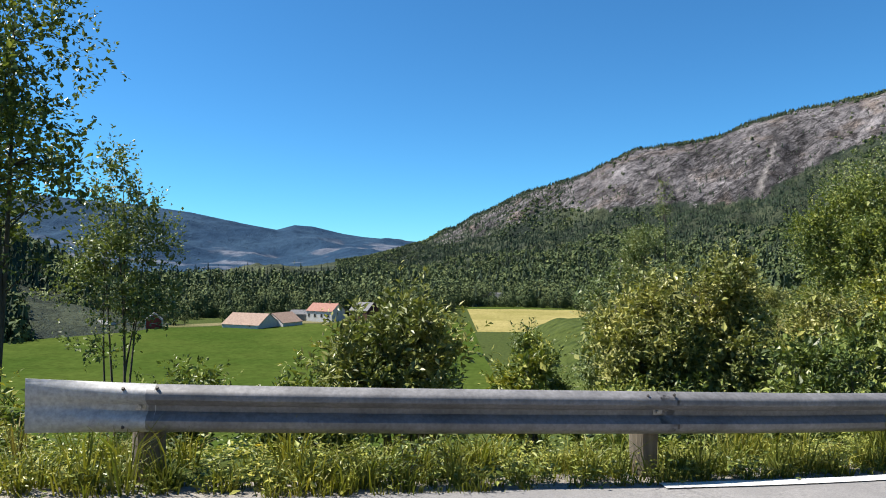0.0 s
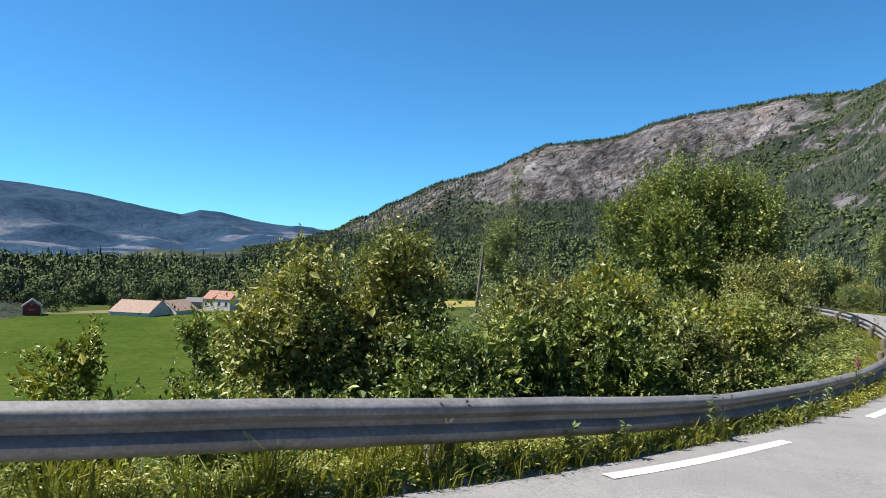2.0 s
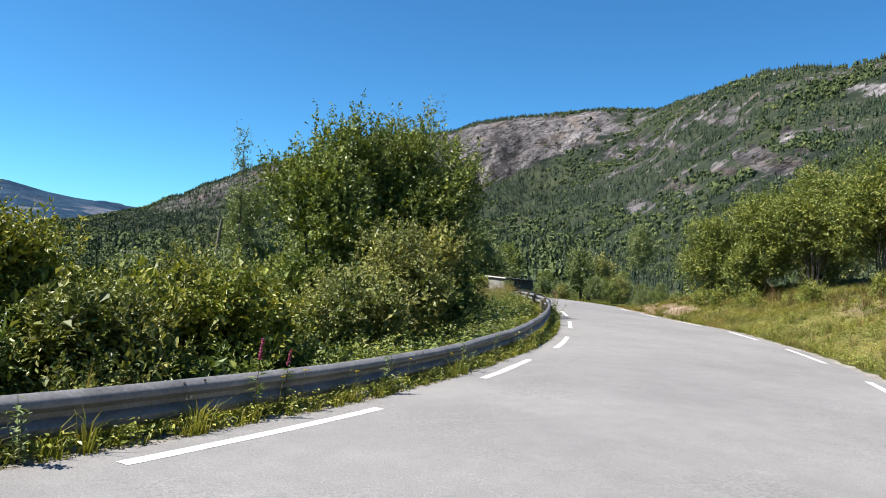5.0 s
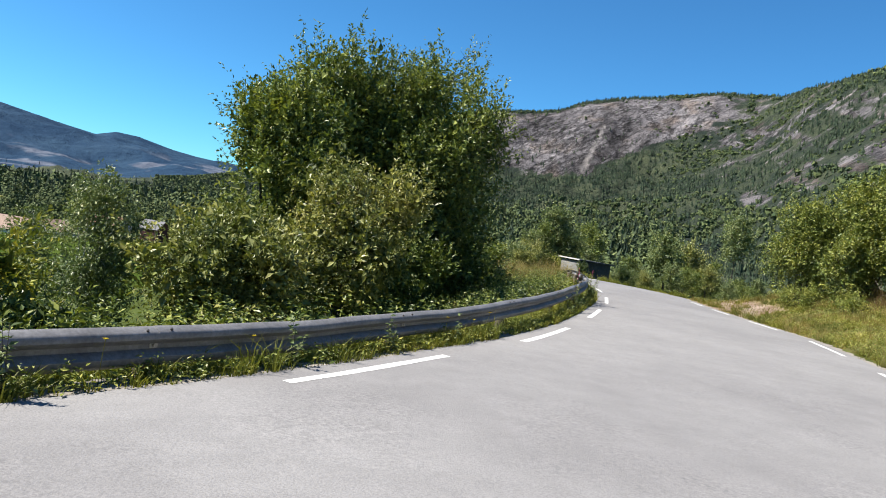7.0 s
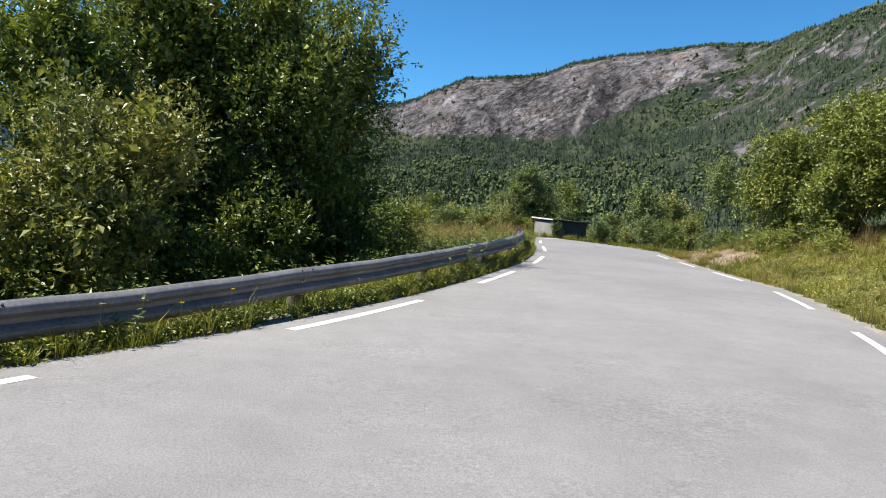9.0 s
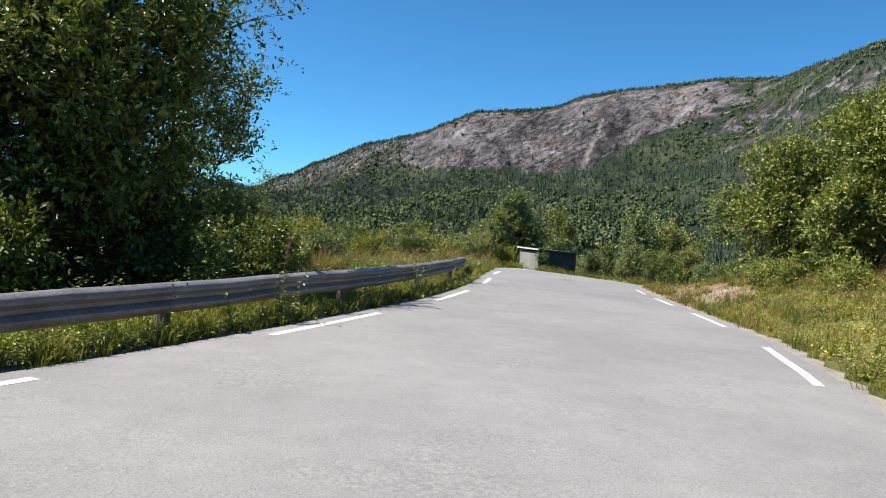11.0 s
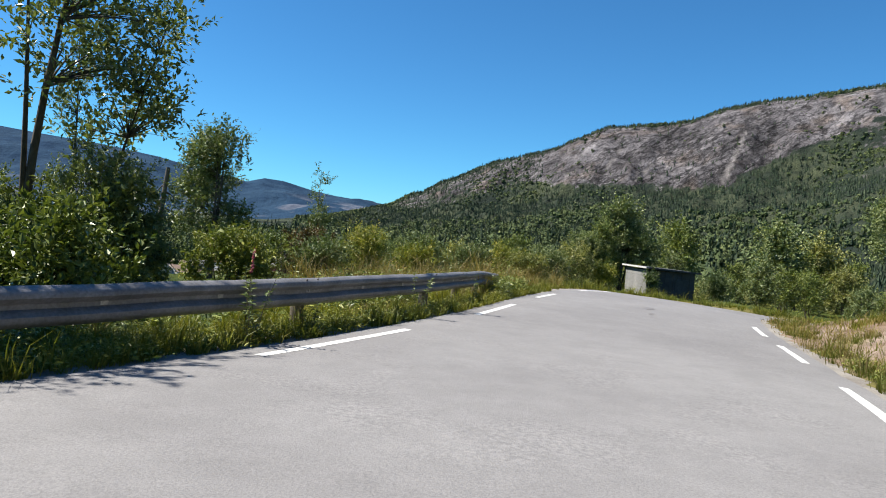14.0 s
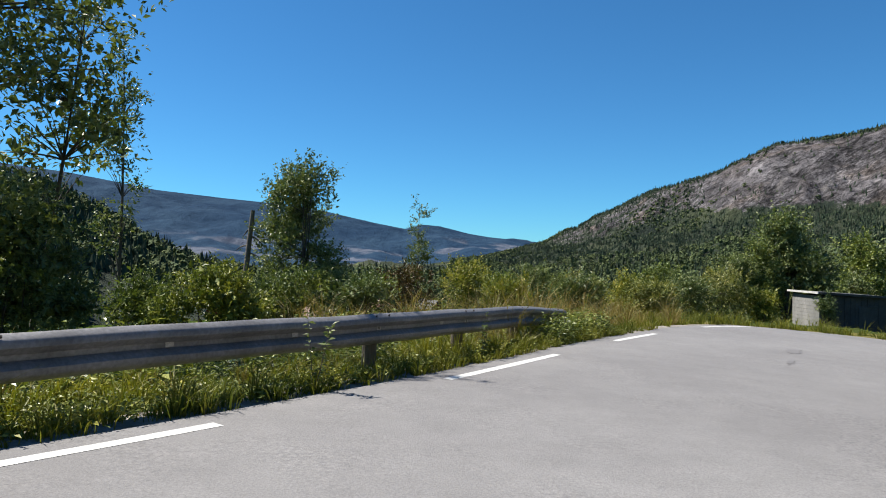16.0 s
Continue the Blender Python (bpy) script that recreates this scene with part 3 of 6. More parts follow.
def main_height(a, r, x, y):
    el = np.interp(a, CREST_AZ, CREST_EL)
    top_r = np.interp(a, CREST_AZ, CREST_R)
    top = top_r * np.tan(np.radians(el)) + 1.0
    foot = np.interp(a, [-100, -60, -40, -20, 0, 22], [120, 160, 300, 420, 700, 950])
    f = np.clip((r - foot) / (top_r - foot), 0, 1)
    cliff = np.interp(a, [-60, -38, -33, -28, -10, 2, 8], [0.0, 0.0, 0.5, 1, 1, 0.5, 0.0])
    soft = np.interp(f, [0, 0.3, 0.6, 0.85, 1], [0, 0.17, 0.47, 0.80, 1.0])
    steep = np.interp(f, [0, 0.4, 0.76, 0.86, 0.94, 1], [0, 0.17, 0.44, 0.72, 0.93, 1.0])
    g = soft * (1 - cliff) + steep * cliff
    z = VALLEY - 2 + (top - VALLEY + 2) * g
    past = np.maximum(r - top_r, 0)
    z = z - past * 0.25
    bumps = (fbm(x / 13, (y + 0.6 * z) / 13, 3, 33) - 0.5) * 9 * cliff + (fbm(x / 160, y / 160, 5, 21) - 0.5) * 55 + (fbm(x / 40, y / 40, 4, 31) - 0.5) * (17 + 16 * cliff)
    ribs = np.abs(fbm((x + 0.4 * z) / 55, (y + z * 0.5) / 55, 4, 41) - 0.5) * 34 * cliff
    edge = np.clip((1 - f) * 6, 0.12, 1) * np.clip(f * 4, 0, 1)
    return np.where(f > 0, z + bumps * edge - ribs * edge * (f > 0.6), VALLEY - 2)


ROCK_AZ = [-34, -30, -27.3, -24.7, -21.7, -16, -10, -6, -2, 1, 4.5, 6.5]
ROCK_EL = [10.2, 9.3, 7.9, 6.8, 4.9, 4.7, 4.6, 4.4, 2.6, 1.6, 1.0, 3.0]


def main_rock(a, el, x, y, z):
    """How bare the mountain is: the cliff, mixed ledges at its end, stony slopes with thin wood."""
    low = np.interp(a, ROCK_AZ, ROCK_EL) + 0.7 * (fbm(a * 1.1, a * 0 + 3.7, 4, 15) - 0.5)
    crest = np.interp(a, CREST_AZ, CREST_EL)
    inside = (a > -34) & (a < 6.5)
    fade = np.interp(a, [-60, -34, -31, -9, -6.5, -4, 3, 6.5], [0, 0.3, 1, 1, 0.75, 0.6, 0.54, 0.3])
    band = 0.12 + 0.4 * fbm(a * 0.8, a * 0 + 9.1, 3, 19)
    v = np.clip(0.5 + (el - low) * 0.9, 0, 1) * inside * np.clip(1.0 - (el - crest + band) * 2.2, 0.1, 1) * fade
    v = v * np.clip(0.55 + 1.0 * fbm(x / 70 + z / 50, y / 70, 4, 95), 0, 1.0)
    patch = np.zeros_like(a)
    for pa, pe, wa, we, k in ((-45.9, 10.4, 0.45, 0.6, 1.4), (-43.2, 9.0, 2.4, 0.9, 0.8), (-41.5, 7.9, 1.6, 0.6, 0.7), (-35.5, 4.6, 2.2, 0.7, 0.7),
                              (-38.5, 6.2, 2.2, 0.7, 0.62), (-41, 11.5, 3.5, 0.6, 0.62), (-36.5, 9.6, 2.6, 0.35, 0.72), (-33.5, 8.6, 0.7, 0.35, 0.95), (-55, 11, 3.0, 0.8, 0.7)):
        patch = np.maximum(patch, k * np.exp(-(((a - pa) / wa) ** 2 + ((el - pe) / we) ** 2)))
    stony = np.where(a < -31, 0.8 * smooth_step(0.44, 0.62, fbm(x / 40, y / 40 + z / 30, 5, 57)) * smooth_step(3.0, 6.0, el), 0)
    v = np.maximum(v, np.maximum(patch * (0.55 + 0.9 * fbm(x / 35, y / 35 + z / 30, 4, 58)), stony * 0.62))
    for a0, e0, a1, e1, wd, k in ((-23.4, 9.6, -21.9, 5.0, 0.55, 1.38), (-17.6, 7.6, -15.4, 4.9, 0.8, 1.22), (-14.4, 8.0, -12.8, 5.4, 0.7, 1.16), (-26.3, 8.6, -25.2, 7.2, 0.6, 1.15)):
        f = np.clip((e0 - el) / (e0 - e1), 0, 1)
        line = a0 + (a1 - a0) * f
        on = np.exp(-(((a - line) / (wd * (0.35 + 1.1 * f))) ** 2)) * smooth_step(e1 - 0.3, e1 + 0.3, el) * (1 - smooth_step(e0 - 0.5, e0 + 0.3, el))
        v = np.maximum(v, on * k * (0.62 + 0.75 * fbm(x / 18 + z / 9, y / 18, 4, 97)))
    return np.clip(v, 0, 1.45)


polar_sheet("mountain", np.arange(-100, 22.01, 0.14), np.r_[np.geomspace(110, 900, 70), np.linspace(912, 1990, 130)], main_height, main_rock, M_MOUNTAIN,
            "long mountain ridge with grey rock cliffs above dark forest", "mountain")

FAR_AZ = [-12, -4, 0, 5, 9.3, 11, 13.5, 15.0, 16.4, 19, 23, 27, 31, 36, 42, 50, 60, 75]
FAR_EL = [0.6, 1.2, 1.5, 1.85, 2.2, 2.45, 3.05, 3.15, 2.75, 3.2, 4.0, 4.5, 4.75, 5.1, 6.0, 6.6, 7.0, 7.5]


def far_height(a, r, x, y):
    top = 4100 * np.tan(np.radians(np.interp(a, FAR_AZ, FAR_EL)))
    f = np.clip((r - 2200) / 1900, 0, 1)
    z = VALLEY - 4 + (top - VALLEY) * f**1.15
    return z + (fbm(x / 420, y / 420, 5, 51) - 0.5) * 160 * np.clip(f * 3, 0, 1) * np.clip((1 - f) * 5, 0.03, 1)


def far_rock(a, el, x, y, z):
    return smooth_step(0.6, 0.7, fbm(x / 190, y / 190 + z / 60, 4, 61)) * (1 - smooth_step(1.2, 2.2, el)) * 0.7


polar_sheet("distant_mountain", np.arange(-12, 75.01, 0.16), np.linspace(2150, 4150, 80), far_height, far_rock, M_HAZEHILL,
            "forested mountain range at the valley's end, coloured blue for haze", "mountain")

HILL_AZ = [27, 31, 33, 35.5, 38, 41.5, 46, 55, 70, 95]
HILL_EL = [-2.0, -0.4, 0.4, 1.3, 3.0, 4.6, 5.4, 7.0, 9.0, 10]


def hill_height(a, r, x, y):
    top = 620 * np.tan(np.radians(np.interp(a, HILL_AZ, HILL_EL)))
    f = np.clip((r - 300) / 320, 0, 1)
    return VALLEY - 2 + (top - VALLEY + 2) * f + (fbm(x / 60, y / 60, 4, 71) - 0.5) * 14 * np.clip(f * 3, 0, 1) - np.maximum(r - 620, 0) * 0.3


polar_sheet("wooded_hill", np.arange(27, 95.01, 0.5), np.linspace(290, 760, 50), hill_height, lambda a, el, x, y, z: np.zeros_like(a), M_MOUNTAIN,
            "dark wooded hillside at the valley's edge", "hill")


# ---- fields ----
def field(name, az0, az1, r0, r1, material, label):
    az, rs = np.linspace(az0, az1, 60), np.linspace(0, 1, 20)
    A, T = np.meshgrid(np.radians(az), rs, indexing="ij")
    wob0 = 6 * (fbm(np.degrees(A) * 0.4, A * 0 + 3.3, 3, 81) - 0.5)
    R = (r0 + wob0) * (1 - T) + (r1 + wob0 * 1.6) * T
    x, y = HUB[0] - R * np.sin(A), HUB[1] + R * np.cos(A)
    i = np.arange(A.size).reshape(A.shape)
    quads = np.stack([i[:-1, :-1], i[:-1, 1:], i[1:, 1:], i[1:, :-1]], -1).reshape(-1, 4)
    me = arrays_mesh(name, np.c_[x.ravel(), y.ravel(), np.full(A.size, VALLEY + 0.06)], quads, material, True)
    return tagged(new(name, me), label, "field", kind="structure")


field("green_field", 2.5, 44, 66, 338, M_FIELD, "bright green mown field on the valley floor")
field("dry_strip", 9, 30, 341, 356, M_DRYGRASS, "strip of dry pale grass beside the farm")
field("ripe_field", -9, 2.2, 290, 437, M_STUBBLE, "pale yellow ripe grain field in the valley")
field("green_field", -12, 10, 443, 538, M_FIELD, "bright green mown field on the valley floor")

# ---- guard rail ----
RAIL_S0, RAIL_S1 = -4.15, 46.6
POSTS = [-3.75, 0.06, 3.82, 7.95, 11.95, 16.05, 19.9, 23.7, 27.9, 32.0, 36.2, 40.2, 44.3]


def rail_u(s):
    return np.interp(s, [-8, 0, 2, 3.6, 8, 14, 24, 36, 43, 47], [-0.18, -0.21, -0.36, -0.5, -0.68, -0.72, -0.73, -0.78, -0.9, -1.25])


def rail_top(s):
    """Height of the rail's top edge above the road."""
    return np.interp(s, [-8, 0, 2, 3.6, 8, 14, 18, 21, 24, 30, 36, 40, 44, 46.6], [0.655, 0.665, 0.605, 0.545, 0.385, 0.39, 0.40, 0.45, 0.54, 0.61, 0.645, 0.64, 0.62, 0.48])


W_PROFILE = [(0.000, 0.000), (0.020, -0.012), (0.062, -0.030), (0.081, -0.052), (0.081, -0.088), (0.045, -0.118), (0.006, -0.136),
             (0.006, -0.174), (0.045, -0.192), (0.081, -0.222), (0.081, -0.258), (0.062, -0.280), (0.020, -0.298), (0.000, -0.310)]


def rail_frame(s):
    u = float(rail_u(s))
    x, y = offset_point(np.array([s]), np.array([u]))
    ex, ey, hx, hy = edge_at(np.array([s]))
    z = road_z(np.array([s]), np.array([u]), ex, ey)
    return float(x[0]), float(y[0]), float(z[0] + rail_top(s)), float(hx[0]), float(hy[0])


def build_beam(s0, s1, parent, name="beam", flare=0.0, dents=0):
    """One W-shaped beam; the crests face the road."""
    n = max(4, int((s1 - s0) / 0.2))
    rng = np.random.default_rng(int(s0 * 10) + 500)
    verts, k = [], len(W_PROFILE)
    for i in range(n + 1):
        s = s0 + (s1 - s0) * i / n
        x, y, z, hx, hy = rail_frame(s)
        t = i / n
        z += (0.004 * math.sin(s * 1.7) + 0.003 * math.sin(s * 4.1)) * (1 if dents else 0)
        for layer in (0.0, -0.004):
            for out, dz in W_PROFILE:
                o = out * (1 - flare * (1 - t)) + layer
                open_up = 1 + flare * (1 - t) * 0.12
                verts.append((x + hy * o, y - hx * o, z + dz * 1.06 * open_up + flare * (1 - t) * 0.02))
    faces = []
    row = 2 * k
    for i in range(n):
        a, b = i * row, (i + 1) * row
        for j in range(k - 1):
            faces.append((a + j, a + j + 1, b + j + 1, b + j))
            faces.append((a + k + j, b + k + j, b + k + j + 1, a + k + j + 1))
        faces.append((a, b, b + k, a + k))
        faces.append((a + k - 1, a + 2 * k - 1, b + 2 * k - 1, b + k - 1))
    for a in (0, n * row):
        for j in range(k - 1):
            faces.append((a + j, a + k + j, a + k + j + 1, a + j + 1))
    me = arrays_mesh(name, verts, faces, M_ZINC, True)
    me.set_sharp_from_angle(angle=radians(48))
    ob = new(name, me)
    ob.parent = parent
    return ob


def cylinder_bm(r0, r1, h, sides=14, bevel=0.0, matrix=None):
    bm = bmesh.new()
    bmesh.ops.create_cone(bm, cap_ends=True, segments=sides, radius1=r0, radius2=r1, depth=h, matrix=matrix or Matrix.Translation((0, 0, h / 2)))
    if bevel:
        top = [e for e in bm.edges if all(abs(v.co.z - h) < 1e-4 for v in e.verts)]
        bmesh.ops.bevel(bm, geom=top, offset=bevel, segments=2, affect="EDGES", profile=0.5)
    return bm


def build_rail():
    rail = tagged(new("guard_rail"), "weathered galvanised steel guard rail on round wooden posts", "guard rail")
    joints = POSTS
    ends = [RAIL_S0 + 0.45] + joints[1:] + [RAIL_S1]
    for a, b in zip(ends[:-1], ends[1:]):
        build_beam(a, b + (0.0 if b == RAIL_S1 else 0.16), rail, dents=1 if a > 12 else 0)
    # flat flared end piece, coloured paler than the beams for the sun on it
    end = build_beam(RAIL_S0 - 0.35, RAIL_S0 + 0.5, rail, "end_piece", flare=0.95)
    end.data.materials[0] = M_LITPLATE
    tagged(end, "flat flared end plate, sunlight put into its pale colour")
    for s in joints + [42.2, RAIL_S1 - 0.6]:
        x, y, z, hx, hy = rail_frame(s)
        ground = gz(x - hy * 0.12, y + hx * 0.12)
        h = z - 0.13 - ground + 0.5
        rng = np.random.default_rng(abs(int(s * 31)) + 77)
        thick = 0.115 if s < 5 else 0.085
        post_bm = cylinder_bm(thick, thick * 0.96, h, 16, 0.012)
        for v in post_bm.verts:
            v.co.x += 0.004 * math.sin(v.co.z * 9 + s)
        p = part("post", post_bm, M_POST, rail)
        p.matrix_basis = pose(x - hy * (0.05 + thick), y + hx * (0.05 + thick), ground - 0.5, rng.uniform(-2.5, 2.5), rng.uniform(-2.5, 2.5), rng.uniform(0, 360))
        ang = math.degrees(math.atan2(hy, hx))
        spacer = part("spacer", box_bm(0.10, 0.10, 0.22, bevel=0.01), M_POST, rail)
        spacer.matrix_basis = pose(x - hy * 0.045, y + hx * 0.045, z - 0.155, 0, 0, ang)
        plate = part("bolt_plate", box_bm(0.075, 0.006, 0.045, bevel=0.002), M_BOLT, rail, "small steel washer plate")
        plate.matrix_basis = pose(x + hy * 0.012, y - hx * 0.012, z - 0.155, 0, 0, ang)
        bolt = part("bolt", cylinder_bm(0.017, 0.014, 0.022, 8), M_BOLT, rail)
        bolt.matrix_basis = pose(x + hy * 0.012, y - hx * 0.012, z - 0.155, 90, 0, ang)
        if s > 26:
            # bright plates added between posts in place of sun glints on bolts
            for step in (1.35, 2.7):
                if s + step < RAIL_S1 - 0.9:
                    mx, my, mz, mhx, mhy = rail_frame(s + step)
                    clip = part("bolt_plate", box_bm(0.075, 0.006, 0.045, bevel=0.002), M_BOLT, rail, "small steel washer plate")
                    clip.matrix_basis = pose(mx + mhy * 0.012, my - mhx * 0.012, mz - 0.155, 0, 0, math.degrees(math.atan2(mhy, mhx)))
        for ds, dz, out in ((-0.1, -0.03, 0.055), (0.12, -0.03, 0.055), (-0.1, -0.282, 0.055), (0.12, -0.282, 0.055)):
            b = part("splice_bolt", cylinder_bm(0.013, 0.009, 0.016, 8), M_DARKBOLT, rail)
            tilt = 40 if dz > -0.1 else 130
            b.matrix_basis = pose(x + hx * ds + hy * out, y + hy * ds - hx * out, z + dz + 0.004, tilt, 0, ang)
    return rail


build_rail()

# ---- plants ----


def tubes(paths, sides=6):
    """Tapered round limbs; each path: an array of x, y, z, radius."""
    V, F, base = [], [], 0
    ang = np.linspace(0, 2 * np.pi, sides, endpoint=False)
    for p in paths:
        p = np.asarray(p, float)
        d = np.gradient(p[:, :3], axis=0)
        d /= np.linalg.norm(d, axis=1)[:, None] + 1e-9
        ref = np.where(np.abs(d[:, 2:3]) > 0.9, np.array([[1.0, 0, 0]]), np.array([[0, 0, 1.0]]))
        a = np.cross(d, ref)
        a /= np.linalg.norm(a, axis=1)[:, None] + 1e-9
        b = np.cross(d, a)
        ring = p[:, None, :3] + p[:, None, 3:4] * (np.cos(ang)[None, :, None] * a[:, None] + np.sin(ang)[None, :, None] * b[:, None])
        n = len(p)
        V.append(ring.reshape(-1, 3))
        i = np.arange(n * sides).reshape(n, sides) + base
        j = np.roll(i, -1, axis=1)
        F.append(np.stack([i[:-1], j[:-1], j[1:], i[1:]], -1).reshape(-1, 4))
        base += n * sides
    return np.vstack(V), np.vstack(F)


def leaf_quads(rng, centre, axis_dir, length, width, droop=0.25):
    """A folded rhombic leaf at each centre, pointing along axis_dir."""
    n = len(centre)
    a = axis_dir / (np.linalg.norm(axis_dir, axis=1)[:, None] + 1e-9)
    side = np.cross(a, rng.normal(size=(n, 3)) * 0.55 + np.array([0, 0, 1.0]))
    side /= np.linalg.norm(side, axis=1)[:, None] + 1e-9
    up = np.cross(side, a)
    L, W = length[:, None], width[:, None]
    v0 = centre
    v1 = centre + a * L * 0.45 + side * W * 0.5 + up * W * 0.18
    v2 = centre + a * L - up * L * droop * 0.4
    v3 = centre + a * L * 0.45 - side * W * 0.5 + up * W * 0.18
    V = np.stack([v0, v1, v2, v3], 1).reshape(-1, 3)
    i = np.arange(n)[:, None] * 4
    F = np.concatenate([i + np.array([[0, 1, 2]]), i + np.array([[0, 2, 3]])], 1).reshape(-1, 3)
    return V, F


def crown_clumps(rng, lobes, count):
    """Twig ends spread over a union of lobes (x, y, z, rx, rz), mostly near their skins."""
    small = []
    for x, y, z, rx, rz in lobes:
        for _ in range(7):
            d = rng.normal(size=3)
            d[2] = d[2] * 0.8 + 0.25
            d /= np.linalg.norm(d)
            q = rng.uniform(0.45, 0.85)
            small.append((x + d[0] * rx * q, y + d[1] * rx * q, z + d[2] * rz * q, rx * rng.uniform(0.28, 0.5), rz * rng.uniform(0.28, 0.48)))
    L0 = np.array(small)
    w = L0[:, 3] ** 2 * L0[:, 4]
    L = L0[rng.choice(len(L0), count, p=w / w.sum())]
    d = rng.normal(size=(count, 3))
    d /= np.linalg.norm(d, axis=1)[:, None]
    r = rng.uniform(0.2, 1.0, count) ** 0.45
    r = r * (1 + 0.12 * rng.normal(size=count))
    return L[:, :3] + d * r[:, None] * np.c_[L[:, 3], L[:, 3], L[:, 4]], d


def plant(name, x, y, height, radius, seed, leaves, leaf_mat, label, category, leaf=0.075, slim=0.42, stems=7, lobe_count=9, base=0.05,
          bark=None, clump=0.20, per_clump=14, trunk_r=0.035, lean=(0.0, 0.0), top_heavy=0.0, group="", z=None, shoots=0, rise=0.55, top=None, plume=1.0, core=0.0):
    """A shrub or tree: stems and limbs that reach into lobes of many small leaves."""
    rng = np.random.default_rng(seed)
    if top is not None:
        height = top - gz(x, y)
    height = height - 1.2 * clump
    lobes = []
    for i in range(lobe_count):
        t = (i + 0.5) / lobe_count
        h = base + (1 - base) * (0.18 + 0.74 * t) if lobe_count > 1 else 0.55
        prof = math.sin(math.pi * min(1, 0.22 + 0.70 * (t ** (1.0 + top_heavy))))
        a = rng.uniform(0, 2 * math.pi)
        off = radius * prof * rng.uniform(0.25, 0.62)
        rr = radius * rng.uniform(0.36, 0.58) * (0.55 + 0.45 * prof)
        hz = height * h
        rz = min(rr * plume * rng.uniform(0.9, 1.35), max(0.25, (height - hz) * 1.05 + 0.1))
        lobes.append((off * math.cos(a) + lean[0] * h * height, off * math.sin(a) + lean[1] * h * height, hz, rr, rz))
    n_cl = max(12, leaves // per_clump)
    c, d = crown_clumps(rng, lobes, n_cl)
    c[:, 2] = np.maximum(c[:, 2], height * base * 0.6 + 0.05)
    paths = []
    for i in range(stems):
        tgt = np.array(lobes[rng.integers(len(lobes) // 2, len(lobes))][:3]) if i else np.array([lean[0] * height, lean[1] * height, height * 0.93])
        root = np.array([rng.normal() * 0.012 * stems ** 0.5, rng.normal() * 0.012 * stems ** 0.5, -0.35]) if stems > 1 else np.array([0, 0, -0.35])
        t = np.linspace(0, 1, 9)[:, None]
        mid = (root + tgt) / 2 + rng.normal(size=3) * radius * 0.14 - (tgt - root) * np.array([0.18, 0.18, 0])
        path = (1 - t) ** 2 * root + 2 * t * (1 - t) * mid + t * t * tgt
        paths.append(np.c_[path, trunk_r * (1 - 0.88 * t[:, 0]) * rng.uniform(0.7, 1.1)])
    trunk_pts = np.vstack(paths)
    extra = min(80, n_cl // 5)
    for i in range(extra):
        end = c[rng.integers(n_cl)]
        below = trunk_pts[trunk_pts[:, 2] < end[2] + 0.1]
        if not len(below):
            continue
        j = np.argmin(np.linalg.norm((below[:, :3] - end) * np.array([1, 1, 0.6]), axis=1))
        st = below[j, :3]
        t = np.linspace(0, 1, 5)[:, None]
        mid = (st + end) / 2 + np.array([0, 0, 0.12 * np.linalg.norm(end - st)])
        path = (1 - t) ** 2 * st + 2 * t * (1 - t) * mid + t * t * end
        paths.append(np.c_[path, max(0.004, min(below[j, 3], trunk_r * 0.4) * 0.6) * (1 - 0.8 * t[:, 0])])
    if shoots:
        tops = rng.uniform(0, 2 * math.pi, shoots)
        pts = []
        for a in tops:
            q = np.array([math.cos(a) * radius * rng.uniform(0.1, 0.75) + lean[0] * height, math.sin(a) * radius * rng.uniform(0.1, 0.75) + lean[1] * height, height * rng.uniform(0.70, 0.86)])
            hgt = height * rng.uniform(0.12, 0.22)
            m = 8
            tt = np.linspace(0, 1, m)[:, None]
            line = q + tt * np.array([rng.normal() * 0.1, rng.normal() * 0.1, 1.0]) * hgt
            j = np.argmin(np.linalg.norm(trunk_pts[:, :3] - q, axis=1))
            foot = trunk_pts[j, :3]
            paths.append(np.c_[np.vstack([foot, (foot + q) / 2, line]), np.r_[0.008, 0.007, 0.006 * (1 - 0.7 * tt[:, 0])]])
            pts.append(line)
        c = np.vstack([c] + pts)
        d = np.vstack([d] + [np.tile([0, 0, 1.0], (len(p), 1)) for p in pts])
    reps = rng.integers(max(2, per_clump // 2), per_clump + per_clump // 2, len(c))
    cl = np.full(len(c), clump) * rng.uniform(0.7, 1.3, len(c))
    if shoots:
        reps[-shoots * 8:] = np.tile([12, 11, 10, 9, 7, 6, 4, 3], shoots)
        cl[-shoots * 8:] = np.tile(np.linspace(0.75, 0.2, 8), shoots) * clump
    ci = np.repeat(np.arange(len(c)), reps)
    twig = d * 0.75 + rng.normal(size=d.shape) * 0.4 + np.array([0, 0, rise])
    twig /= np.linalg.norm(twig, axis=1)[:, None] + 1e-9
    along = rng.uniform(-0.3, 1.0, len(ci))
    away = np.cross(twig[ci], rng.normal(size=(len(ci), 3)))
    away /= np.linalg.norm(away, axis=1)[:, None] + 1e-9
    pos = c[ci] + twig[ci] * (along * cl[ci] * 2.0)[:, None] + away * (np.abs(rng.normal(size=len(ci))) * cl[ci] * 0.16 * (1.2 - np.clip(along, 0, 1)))[:, None]
    ax = twig[ci] * 0.75 + away * 0.75 + rng.normal(size=(len(ci), 3)) * 0.25
    ln = leaf * rng.uniform(0.6, 1.35, len(ci)) * (1.12 - 0.35 * np.clip(along, 0, 1))
